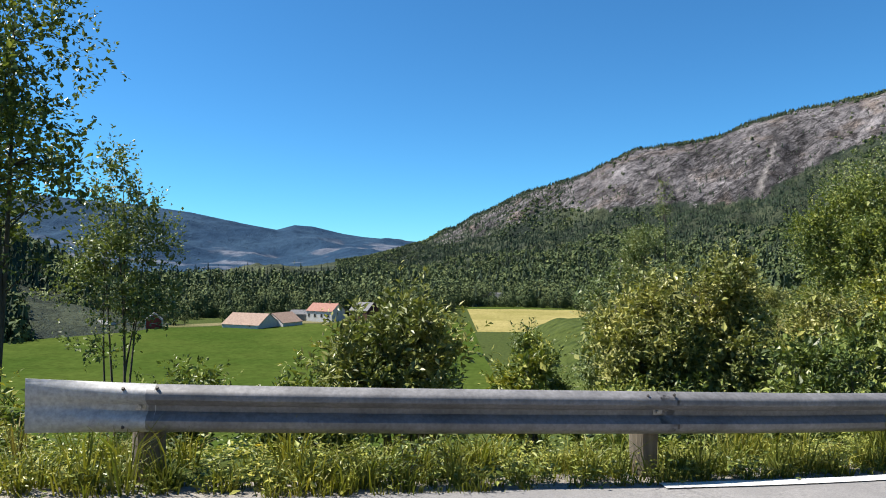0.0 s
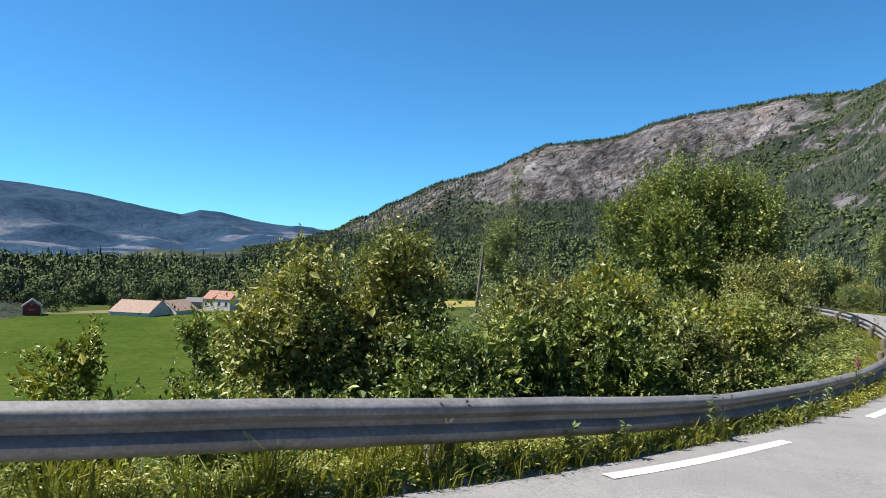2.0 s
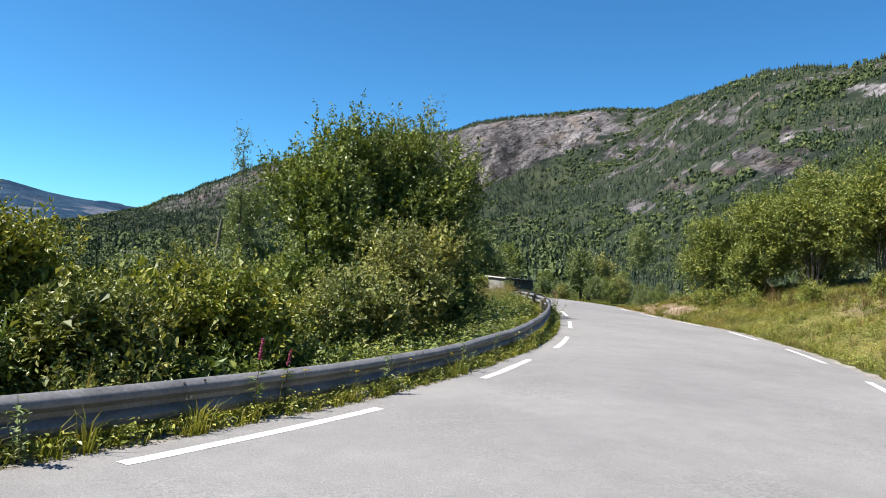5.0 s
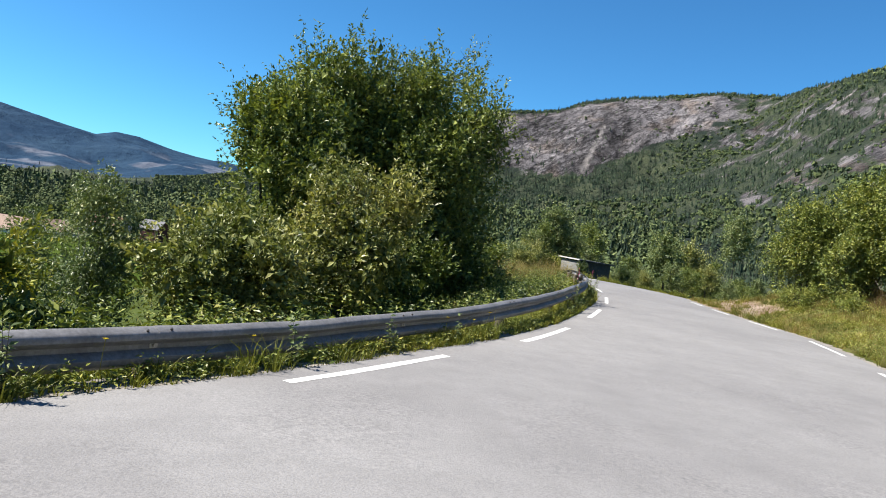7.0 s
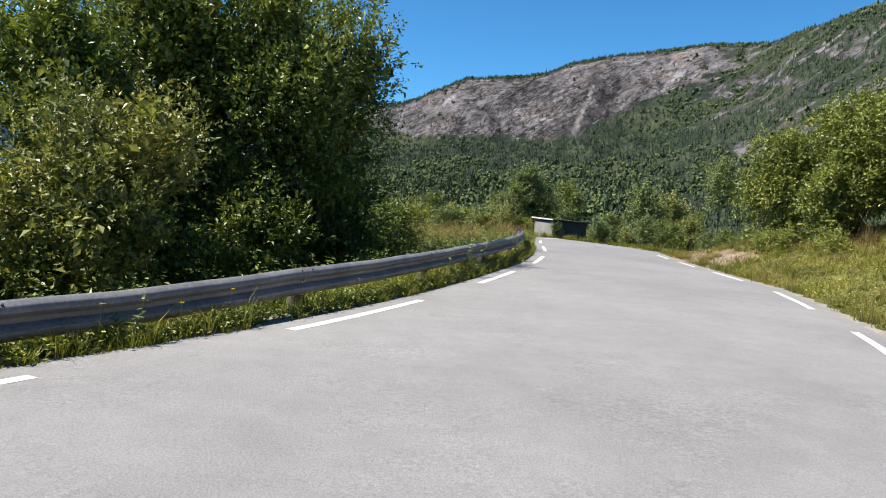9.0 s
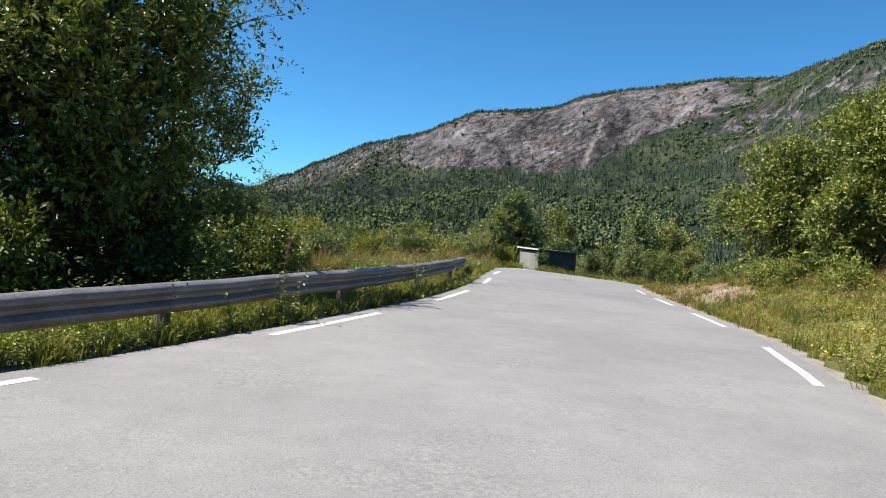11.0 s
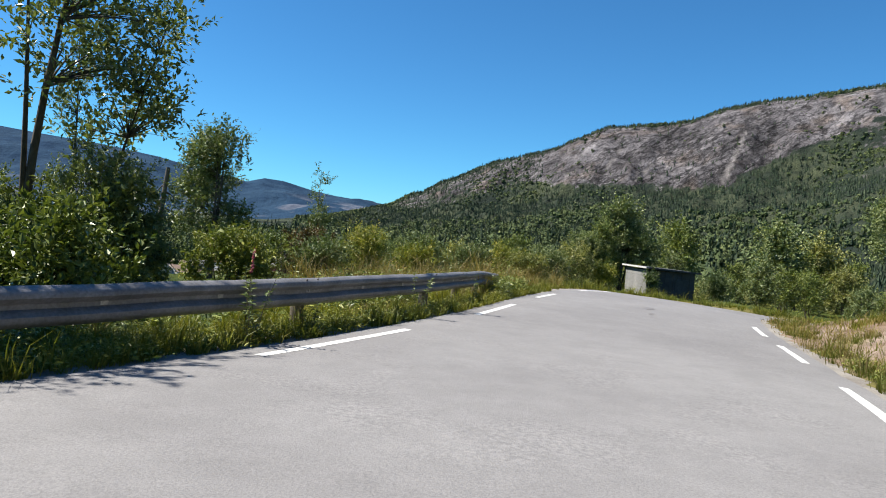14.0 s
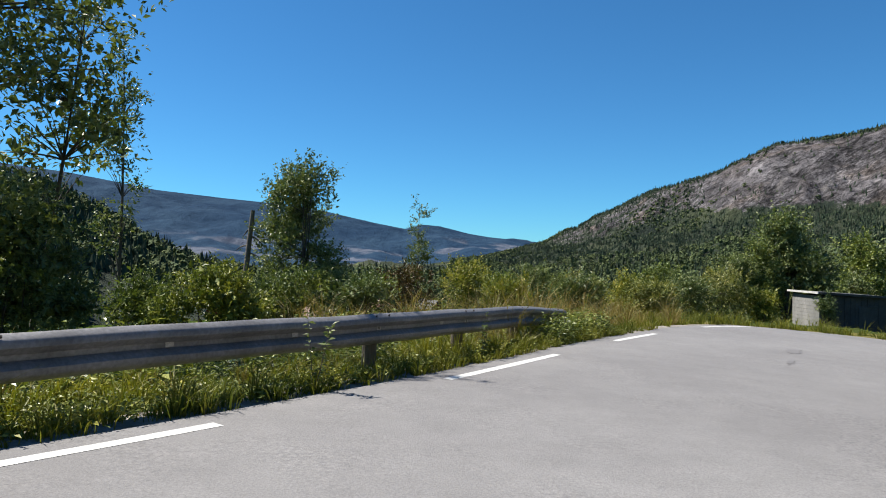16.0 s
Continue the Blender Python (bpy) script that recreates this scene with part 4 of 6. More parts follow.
    V, F = leaf_quads(rng, pos, ax, ln, ln * slim * rng.uniform(0.8, 1.25, len(ci)))
    if core:
        # larger leaves added inside the crown to block light and darken it
        k = rng.integers(0, n_cl, int(len(ci) * core))
        inner = c[k] - d[k] * (radius * rng.uniform(0.12, 0.42, len(k)))[:, None]
        inner[:, 2] = np.maximum(inner[:, 2], 0.05)
        size = leaf * rng.uniform(1.5, 2.4, len(k))
        v2, f2 = leaf_quads(rng, inner, rng.normal(size=(len(k), 3)), size, size * 0.6)
        F = np.vstack([F, f2 + len(V)])
        V = np.vstack([V, v2])
    thing = tagged(new(name), label, category, group)
    thing.location = (x, y, gz(x, y) if z is None else z)
    tv, tf = tubes(paths)
    adopt(new("trunk", arrays_mesh("trunk", tv, tf, bark or M_BARK, True)), thing)
    adopt(new("crown", arrays_mesh("crown", V, F, leaf_mat, False)), thing)
    return thing


SHRUBS = "roadside shrubs"
WIL = dict(leaf=0.078, slim=0.43, per_clump=22, clump=0.2, core=0.16)
# behind the rail, from the rail's start along the bend
plant("willow_shrub", -2.3, 2.05, 0, 0.9, 11, 9500, M_LEAF_WILLOW, "leafy green willow shrub behind the guard rail", "shrub", group=SHRUBS, shoots=10, top=1.5, lobe_count=12, leaf=0.09, slim=0.42, per_clump=16, clump=0.2)
plant("willow_shrub", -3.5, 2.7, 0, 0.8, 16, 5000, M_LEAF_DARK, "dark green shrub behind the guard rail", "shrub", group=SHRUBS, shoots=5, top=0.5, **WIL)
plant("willow_shrub", -4.9, 3.0, 0, 0.8, 15, 4500, M_LEAF_DARK, "dark green shrub behind the guard rail", "shrub", group=SHRUBS, shoots=4, top=0.45, **WIL)
plant("willow_shrub", -7.4, 2.2, 1.15, 1.2, 12, 5000, M_LEAF_BRIGHT, "low light green willow shrub behind the guard rail", "shrub", group=SHRUBS, shoots=5, **WIL)
plant("willow_shrub", -9.4, 2.6, 1.5, 1.2, 13, 5000, M_LEAF_BIRCH, "greyish green shrub beside the rail's end", "shrub", group=SHRUBS, **WIL)
plant("willow_shrub", -0.6, 4.6, 0, 0.6, 14, 2600, M_LEAF_YELLOW, "low yellowish shrub on the slope", "shrub", group=SHRUBS, top=0.75, **WIL)
plant("willow_shrub", -0.2, 8.6, 0, 0.7, 17, 3500, M_LEAF_DARK, "small dark shrub on the slope", "shrub", group=SHRUBS, top=0.55, **WIL)
plant("willow_shrub", 3.2, 7.25, 0, 1.35, 21, 22000, M_LEAF_WILLOW, "tall willow shrub with narrow glossy leaves on the slope", "shrub", lobe_count=14, group=SHRUBS, shoots=12, top=1.95, **WIL)
plant("willow_shrub", 1.75, 6.8, 0, 1.45, 18, 19000, M_LEAF_WILLOW, "broad willow shrub with narrow glossy leaves on the slope", "shrub", lobe_count=13, group=SHRUBS, shoots=10, top=1.65, **WIL)
plant("young_willow_tree", 2.6, 13.4, 0, 1.5, 19, 9000, M_LEAF_BIRCH, "pale green young willow tree down the slope", "tree", lobe_count=12, top=2.2, **WIL)
plant("willow_shrub", 1.0, 5.4, 1.5, 1.0, 22, 5500, M_LEAF_BRIGHT, "low light green willow shrub behind the guard rail", "shrub", group=SHRUBS, shoots=6, **WIL)
plant("willow_shrub", 5.65, 8.6, 0, 1.3, 23, 17000, M_LEAF_WILLOW, "green willow shrub with narrow leaves on the slope", "shrub", top=1.3, lobe_count=11, group=SHRUBS, shoots=8, **WIL)
plant("willow_shrub", 7.5, 9.6, 0, 1.25, 24, 15500, M_LEAF_YELLOW, "yellowish green shrub on the slope", "shrub", lobe_count=13, group=SHRUBS, shoots=8, top=1.45, **WIL)
plant("willow_shrub", 8.9, 9.5, 2.35, 1.45, 25, 14000, M_LEAF_YELLOW, "dense yellowish green willow shrub on the slope", "shrub", lobe_count=11, group=SHRUBS, shoots=8, **WIL)
plant("willow_shrub", 6.7, 8.3, 0, 1.25, 29, 15000, M_LEAF_DARK, "dense dark green shrub on the slope", "shrub", top=1.05, lobe_count=9, group=SHRUBS, **WIL)
plant("willow_shrub", 12.6, 13.7, 2.15, 1.6, 26, 19000, M_LEAF_WILLOW, "dense green willow shrub on the slope", "shrub", lobe_count=13, group=SHRUBS, shoots=12, **WIL)
plant("willow_shrub", 14.4, 16.6, 3.8, 1.9, 27, 21000, M_LEAF_WILLOW, "green willow shrub beside the big tree", "shrub", lobe_count=14, group=SHRUBS, shoots=10, **WIL)
plant("birch_tree", 10.2, 15.4, 3.8, 1.0, 28, 15000, M_LEAF_BIRCH, "small drooping greyish green birch on the slope", "tree", leaf=0.07, stems=2, lobe_count=12, base=0.08, bark=M_BIRCH, clump=0.22,
      per_clump=14, trunk_r=0.03, rise=-0.4)
plant("willow_shrub", 9.4, 14.0, 1.9, 1.1, 38, 5000, M_LEAF_YELLOW, "low yellowish green shrub on the slope", "shrub", group=SHRUBS, **WIL)
plant("willow_shrub", 9.5, 10.7, 2.7, 0.95, 39, 9000, M_LEAF_WILLOW, "dense green willow shrub on the slope", "shrub", lobe_count=12, group=SHRUBS, shoots=8, **WIL)
for i, (d0, u0, tp) in enumerate([(6.6, -3.6, 0.55), (8.6, -3.9, 0.65), (10.6, -3.9, 0.6), (12.8, -3.2, 0.45), (15.0, -3.2, 0.65)]):
    lx, ly = offset_point(np.array([d0]), np.array([u0]))
    plant("willow_shrub", float(lx[0]), float(ly[0]), 0, 1.25, 520 + i, 9000, (M_LEAF_DARK, M_LEAF_DARK, M_LEAF_DARK, M_LEAF_WILLOW, M_LEAF_YELLOW)[i], "spreading willow shrub close behind the guard rail", "shrub", lobe_count=12, group=SHRUBS,
          shoots=8, top=tp, **WIL)
rng_low = np.random.default_rng(37)
for i, d0 in enumerate(np.arange(1.2, 16.5, 1.05)):
    if 6.5 < d0 < 11.8:
        continue
    lx, ly = offset_point(np.array([d0]), np.array([-2.3 - 0.9 * (i % 2)]))
    plant("undergrowth_shrub", float(lx[0]), float(ly[0]), 0, rng_low.uniform(0.7, 1.0), 500 + i, 3000, M_LEAF_DARK, "low dark green undergrowth shrub behind the guard rail", "shrub", group=SHRUBS,
          lobe_count=7, top=float(rng_low.uniform(0.0, 0.35) - 0.035 * d0), **WIL)
# the big dark trees on the inside of the bend
GOAT = dict(plume=1.7, leaf=0.118, slim=0.5, base=0.03, clump=0.30, per_clump=20, trunk_r=0.09, core=0.045)
plant("goat_willow_tree", 17.0, 23.6, 8.0, 2.8, 31, 52000, M_LEAF_DARK, "large dark green goat willow tree beside the bend", "tree", stems=8, lobe_count=22, shoots=16, **GOAT)
plant("goat_willow_tree", 14.4, 23.2, 8.9, 2.7, 36, 70000, M_LEAF_DARK, "large dark green goat willow tree beside another", "tree", stems=8, lobe_count=22, shoots=16, **GOAT)
plant("goat_willow_tree", 12.9, 19.7, 6.8, 1.7, 32, 40000, M_LEAF_DARK, "green goat willow tree at the edge of a clump", "tree", stems=6, lobe_count=16, shoots=12, **GOAT)
for i, (bx, by, bh, br) in enumerate([(16.6, 20.9, 2.6, 1.5), (18.5, 23.6, 2.4, 1.4), (14.6, 20.0, 2.6, 1.6), (19.6, 26.6, 2.2, 1.3), (12.4, 19.6, 2.4, 1.6)]):
    plant("goat_willow_shrub", bx, by, bh, br, 160 + i, 8000, M_LEAF_DARK, "dark green shrub in the shade of the big trees", "shrub", leaf=0.12, slim=0.5, clump=0.25, per_clump=16, group=SHRUBS)
plant("young_aspen_tree", 11.6, 41.6, 11.8, 1.0, 33, 2600, M_LEAF_BIRCH, "tall thin sparse young tree", "tree", leaf=0.13, slim=0.5, stems=1, lobe_count=11, base=0.12, clump=0.25, per_clump=9, trunk_r=0.07)
plant("birch_tree", 7.3, 24.8, 6.6, 1.5, 34, 7000, M_LEAF_BIRCH, "drooping birch tree with pale trunk on the slope", "tree", leaf=0.10, stems=1, lobe_count=12, base=0.12, bark=M_BIRCH, clump=0.3,
      per_clump=14, trunk_r=0.06, rise=-0.5)
plant("birch_tree", -5.0, 55.5, 0, 2.6, 35, 14000, M_LEAF_BIRCH, "tall drooping birch tree on the lower slope", "tree", leaf=0.2, stems=1, lobe_count=16, base=0.3, bark=M_BIRCH, clump=0.5,
      per_clump=14, trunk_r=0.12, rise=-0.5, top=-1.3)
# tall trees at the left of the start
plant("aspen_tree", -13.0, 10.6, 13.5, 2.9, 41, 11000, M_LEAF_DARK, "tall dark tree with several slender trunks", "tree", leaf=0.15, slim=0.65, stems=6, lobe_count=22, base=0.28, clump=0.42,
      per_clump=15, trunk_r=0.10)
plant("aspen_tree", -12.3, 15.4, 11.8, 2.1, 42, 9000, M_LEAF_BIRCH, "slender tree with a loose crown and several thin trunks", "tree", leaf=0.13, slim=0.6, stems=6, lobe_count=15, base=0.38,
      clump=0.3, per_clump=13, trunk_r=0.06)
# slender trees past the big tree
plant("aspen_tree", 16.2, 31.6, 11.0, 2.5, 51, 4600, M_LEAF_BIRCH, "tall slender leaning tree with open crown", "tree", leaf=0.14, slim=0.5, stems=2, lobe_count=15, base=0.38, clump=0.32, per_clump=12,
      trunk_r=0.12, lean=(0.25, -0.17))
plant("aspen_tree", 16.6, 32.8, 7.8, 1.7, 52, 3600, M_LEAF_BIRCH, "slender leaning tree with open crown", "tree", leaf=0.14, slim=0.5, stems=1, lobe_count=11, base=0.36, clump=0.3, per_clump=12,
      trunk_r=0.07, lean=(0.36, -0.2))
plant("willow_shrub", 18.5, 30.6, 0, 1.25, 59, 12000, M_LEAF_BIRCH, "greyish green upright shrub behind the guard rail", "shrub", group=SHRUBS, lobe_count=13, shoots=8, top=1.3, plume=1.3, **WIL)
plant("willow_shrub", 16.4, 31.2, 3.4, 1.7, 58, 9000, M_LEAF_DARK, "dark green shrub behind the guard rail", "shrub", group=SHRUBS, shoots=4, **WIL)
plant("willow_shrub", 19.6, 34.5, 2.0, 1.3, 53, 9000, M_LEAF_BRIGHT, "light green shrub behind the guard rail", "shrub", group=SHRUBS, shoots=8, **WIL)
plant("willow_shrub", 16.0, 37.0, 2.2, 1.5, 54, 9000, M_LEAF_DARK, "dense dark green shrub on the slope", "shrub", group=SHRUBS, **WIL)
plant("willow_shrub", 19.5, 38.6, 0, 1.3, 48, 8000, M_LEAF_DARK, "dense dark green shrub on the slope", "shrub", group=SHRUBS, shoots=5, top=-0.35, **WIL)
plant("willow_shrub", 21.2, 39.2, 0, 1.2, 49, 7000, M_LEAF_BIRCH, "greyish green shrub behind the guard rail", "shrub", group=SHRUBS, shoots=5, top=-0.35, **WIL)
plant("rowan_tree", 12.9, 53.0, 8.4, 2.6, 55, 19000, M_LEAF_BIRCH, "rounded green tree with a thin sparse top", "tree", leaf=0.15, slim=0.6, stems=4, lobe_count=14, base=0.06, clump=0.36, per_clump=15, trunk_r=0.1, shoots=14)
plant("young_aspen_tree", 17.4, 58.0, 7.2, 0.9, 56, 2400, M_LEAF_BIRCH, "small slim tree among shrubs", "tree", leaf=0.15, stems=1, lobe_count=9, base=0.1, clump=0.25, per_clump=12, trunk_r=0.05)
FARSHRUBS = [(14.5, 52, 3.0, 2.2), (17.5, 55, 3.2, 2.0), (20.5, 56, 3.3, 1.9), (23.5, 57.5, 2.9, 1.9), (26.2, 58, 2.6, 1.8), (28.8, 57, 2.4, 1.7),
             (31.2, 60, 2.8, 2.0), (33.4, 61.5, 3.2, 2.0), (24.0, 46.5, 1.5, 1.1), (26.4, 48.5, 1.6, 1.1), (29.0, 50, 1.5, 1.1), (35.4, 61.6, 2.0, 1.1), (43.6, 64.0, 2.2, 1.2)]
for i, (bx, by, bh, br) in enumerate(FARSHRUBS):
    plant("willow_shrub", bx, by, bh, br, 100 + i, 5500, (M_LEAF_BIRCH, M_LEAF_WILLOW, M_LEAF_YELLOW)[i % 3] if i != 1 else M_LEAF_RED,
          ("greyish green shrub beyond the bend", "green willow shrub beyond the bend", "yellowish green shrub beyond the bend")[i % 3] if i != 1 else "reddish brown withered shrub",
          "shrub", leaf=0.15, clump=0.3, per_clump=16, group=SHRUBS, shoots=5)
plant("birch_tree", 38.4, 69.2, 7.6, 2.5, 61, 14000, M_LEAF_BIRCH, "broad leafy tree behind the shed", "tree", leaf=0.22, slim=0.6, stems=5, lobe_count=14, base=0.06, clump=0.5, per_clump=16, trunk_r=0.12)
plant("willow_shrub", 35.2, 66.5, 0, 1.9, 63, 8000, M_LEAF_BIRCH, "greyish green shrub beside the shed", "shrub", leaf=0.16, clump=0.32, per_clump=16, group=SHRUBS, shoots=6, top=0.9)
plant("willow_shrub", 36.6, 67.5, 0, 1.7, 64, 8000, M_LEAF_DARK, "dark green shrub beside the shed", "shrub", leaf=0.16, clump=0.32, per_clump=16, group=SHRUBS, shoots=6, top=2.0)
plant("climbing_shrub", 38.75, 62.2, 0, 0.42, 65, 2200, M_LEAF_BIRCH, "pale green shrub growing up the shed's corner", "shrub", leaf=0.12, clump=0.25, per_clump=14, group=SHRUBS, top=-1.15)
plant("birch_tree", 56.5, 66.0, 9.6, 2.4, 62, 9000, M_LEAF_BIRCH, "small tree with a bare lower trunk", "tree", leaf=0.18, slim=0.6, stems=1, lobe_count=12, base=0.42, bark=M_BARK, clump=0.4, per_clump=14, trunk_r=0.08)
# shrubs on the bank to the right
BANK = [(35.4, 30.0, 4.0, 2.1, M_LEAF_BANK), (36.6, 27.6, 5.2, 2.4, M_LEAF_BANK), (36.8, 24.4, 5.9, 2.5, M_LEAF_BANK), (35.2, 27.2, 2.4, 1.3, M_LEAF_BANK), (36.4, 20.8, 6.2, 2.5, M_LEAF_BANK),
        (38.6, 30.4, 4.8, 2.4, M_LEAF_BANK), (40.0, 27.0, 6.6, 2.8, M_LEAF_WILLOW), (35.0, 16.6, 5.9, 2.4, M_LEAF_BANK), (32.4, 12.6, 5.0, 2.1, M_LEAF_BANK), (34.6, 8.6, 5.4, 2.3, M_LEAF_BANK)]
for i, (bx, by, bt, br, m) in enumerate(BANK):
    plant("sallow_shrub", bx, by, 0, br, 130 + i, int(5200 * br * br), m, "sunlit yellow-green sallow shrub on the grassy bank", "shrub", leaf=0.115, slim=0.55, lobe_count=20, base=(0.0, 0.12, 0.24)[i % 3], clump=0.23, per_clump=16, stems=13, trunk_r=0.04,
          group="shrubs on the bank", shoots=5, top=bt, rise=0.35)
for i, (bx, by) in enumerate([(33.4, 24.8), (34.2, 27.6), (34.6, 29.2), (33.6, 21.6), (33.2, 18.4)]):
    plant("sallow_shrub", bx, by, 0.9, 0.6, 150 + i, 2600, M_LEAF_BRIGHT, "small yellow-green shrub in the grass", "shrub", leaf=0.08, lobe_count=5, group="shrubs on the bank")

# ---- grass and herbs along the road ----


def verge_z(s, u, x, y):
    """Ground height, with the shoulder level with the asphalt."""
    inner = (u > -0.62) & (u < road_width(s) + 0.6)
    return np.where(inner, road_z(s, u, x, y) - 0.012, ground_z(x, y))


def grass(name, s0, s1, uf, count, h0, h1, material, seed, label, width=0.006, tuft=26, spread=0.055):
    """Blades in tufts that lean outwards, with bare gaps between them."""
    rng = np.random.default_rng(seed)
    m = count // tuft
    cs, ct = rng.uniform(s0, s1, m), rng.uniform(0, 1, m)
    keep = fbm(cs * 1.3, ct * 3 + 10, 3, seed) + rng.uniform(-0.2, 0.2, m) > 0.44
    cs, ct = cs[keep], ct[keep]
    size = np.clip(rng.lognormal(-0.1, 0.4, len(cs)), 0.4, 2.0) * (0.55 + 0.9 * fbm(cs * 0.9, ct * 2, 3, seed + 5))
    k = np.repeat(np.arange(len(cs)), tuft)
    n = len(k)
    ra, rr = rng.uniform(0, 2 * np.pi, n), np.abs(rng.normal(size=n)) * spread
    s, u = cs[k] + np.cos(ra) * rr, uf(cs, ct)[k] + np.sin(ra) * rr
    e = u - road_width(s)
    on_road = (u > asphalt_edge(s) + 0.02) & (e < 0.34)
    bare = (s > 40.5) & (s < 48.5) & (e > 0) & (e < 2.8) & (fbm(s * 0.9, u * 0.9, 3, 12) > 0.42) & (rng.uniform(size=n) < 0.88)
    ok = ~(bare | on_road)
    s, u, k, ra, rr = s[ok], u[ok], k[ok], ra[ok], rr[ok]
    n = len(s)
    x, y = offset_point(s, u)
    z = verge_z(s, u, x, y)
    _, _, hx, hy = edge_at(s)
    h = rng.uniform(h0, h1, n) * size[k]
    out = np.c_[np.cos(ra) * hx + np.sin(ra) * hy, np.cos(ra) * hy - np.sin(ra) * hx] + rng.normal(size=(n, 2)) * 0.45
    out /= np.linalg.norm(out, axis=1)[:, None] + 1e-9
    dx, dy = out[:, 0], out[:, 1]
    bend = (rng.uniform(0.1, 0.55, n) + np.clip(rr / spread, 0, 1.5) * 0.28) * h
    w = width * rng.uniform(0.7, 1.5, n)
    root = np.c_[x, y, z - 0.03]
    turn = rng.uniform(0, np.pi, n)
    side = np.c_[np.cos(turn), np.sin(turn), np.zeros(n)] * w[:, None]
    mid = root + np.c_[dx * bend * 0.3, dy * bend * 0.3, h * 0.6]
    tip = root + np.c_[dx * bend, dy * bend, h * rng.uniform(0.72, 1.0, n)]
    V = np.stack([root - side, root + side, mid + side * 0.75, mid - side * 0.75, tip], 1).reshape(-1, 3)
    i = np.arange(n)[:, None] * 5
    F = np.concatenate([i + np.array([[0, 1, 2]]), i + np.array([[0, 2, 3]]), i + np.array([[3, 2, 4]])], 1).reshape(-1, 3)
    return tagged(new(name, arrays_mesh(name, V, F, material, False)), label, "grass", kind="stuff")


def herb_leaves(name, s0, s1, uf, count, leaf, hmax, material, seed, label):
    """Broad-leaved low weeds between the grasses."""
    rng = np.random.default_rng(seed)
    s, t = rng.uniform(s0, s1, count), rng.uniform(0, 1, count)
    u = uf(s, t)
    x, y = offset_point(s, u)
    z = verge_z(s, u, x, y)
    reps = 14
    k = np.repeat(np.arange(count), reps)
    hh = hmax * rng.uniform(0.3, 1.0, count)[k]
    f = rng.uniform(0.1, 1, len(k))
    pos = np.c_[x[k], y[k], z[k]] + np.c_[rng.normal(size=len(k)) * 0.05, rng.normal(size=len(k)) * 0.05, f * hh]
    ax = np.c_[rng.normal(size=len(k)), rng.normal(size=len(k)), rng.uniform(-0.2, 0.6, len(k))]
    ln = leaf * rng.uniform(0.6, 1.4, len(k)) * (1.2 - 0.6 * f)
    V, F = leaf_quads(rng, pos, ax, ln, ln * 0.45)
    return tagged(new(name, arrays_mesh(name, V, F, material, False)), label, "weeds", kind="stuff")


herb_leaves("rail_end_weeds", 44.5, 47.6, lambda s, t: -0.55 - 1.0 * t, 500, 0.09, 0.55, M_LEAF_DARK, 210, "dark weeds round the rail's end")
verge = lambda s, t: asphalt_edge(s) - 0.02 - 2.0 * t**1.5
grass("verge_grass", -14, 50, verge, 85000, 0.05, 0.22, M_GRASS, 201, "tufted green verge grass under the guard rail", 0.0045)
grass("edge_grass", -14, 48, lambda s, t: asphalt_edge(s) + 0.03 - 0.40 * t**0.8, 60000, 0.05, 0.16, M_GRASS, 211, "dense short green grass along the asphalt edge", 0.0045)
grass("tall_verge_grass", 27, 47, lambda s, t: asphalt_edge(s) - 0.14 - 1.3 * t, 24000, 0.12, 0.29, M_GRASS, 213, "tall green grass under the guard rail", 0.005)
grass("rail_tufts", -8, 4.5, lambda s, t: asphalt_edge(s) - 0.12 - 0.7 * t, 7000, 0.16, 0.36, M_GRASS, 214, "tall grass tufts round the rail posts", 0.0055)
grass("rail_tufts", 4.5, 27, lambda s, t: asphalt_edge(s) - 0.12 - 0.7 * t, 9000, 0.1, 0.22, M_GRASS, 217, "grass tufts round the rail posts", 0.005)
grass("dry_grass", -14, 50, lambda s, t: -0.8 - 2.2 * t, 7000, 0.15, 0.34, M_STRAW, 202, "thin dry grass stalks on the verge", 0.004)
herb_leaves("verge_weeds", -14, 48, lambda s, t: asphalt_edge(s) - 0.08 - 1.5 * t**1.4, 4800, 0.055, 0.22, M_LEAF_BRIGHT, 203, "broad-leaved green weeds along the road edge")
herb_leaves("slope_weeds", -16, 50, lambda s, t: -1.3 - 5.0 * t, 4200, 0.10, 0.7, M_LEAF_DARK, 204, "dense dark weeds on the slope below the rail")
grass("tall_grass", 43.5, 53, lambda s, t: -0.9 - 6.0 * t, 17000, 0.3, 0.75, M_STRAW, 205, "tall straw-coloured grass at the rail's end", 0.006)
grass("tall_grass", 44, 72, lambda s, t: -0.45 - 6.0 * t, 30000, 0.15, 0.36, M_GRASS, 206, "green grass at the rail's end", 0.007)
bank = lambda s, t: road_width(s) + 0.5 + 8.5 * t**1.2
grass("bank_grass", 12, 50, bank, 130000, 0.08, 0.26, M_BANKGRASS, 207, "green grass on the roadside bank", 0.005)
grass("bank_dry_grass", 12, 50, bank, 34000, 0.10, 0.34, M_STRAW, 208, "dry yellow grass on the roadside bank", 0.004)
grass("bank_edge_grass", 36, 52, lambda s, t: road_width(s) + 0.6 + 6.0 * t, 42000, 0.08, 0.22, M_STRAW, 215, "short dry grass beside the dirt patch", 0.008, 30, 0.16)
grass("bank_edge_grass", 36, 52, lambda s, t: road_width(s) + 0.8 + 6.0 * t, 30000, 0.08, 0.22, M_BANKGRASS, 216, "short yellow-green grass beside the dirt patch", 0.007, 30, 0.16)
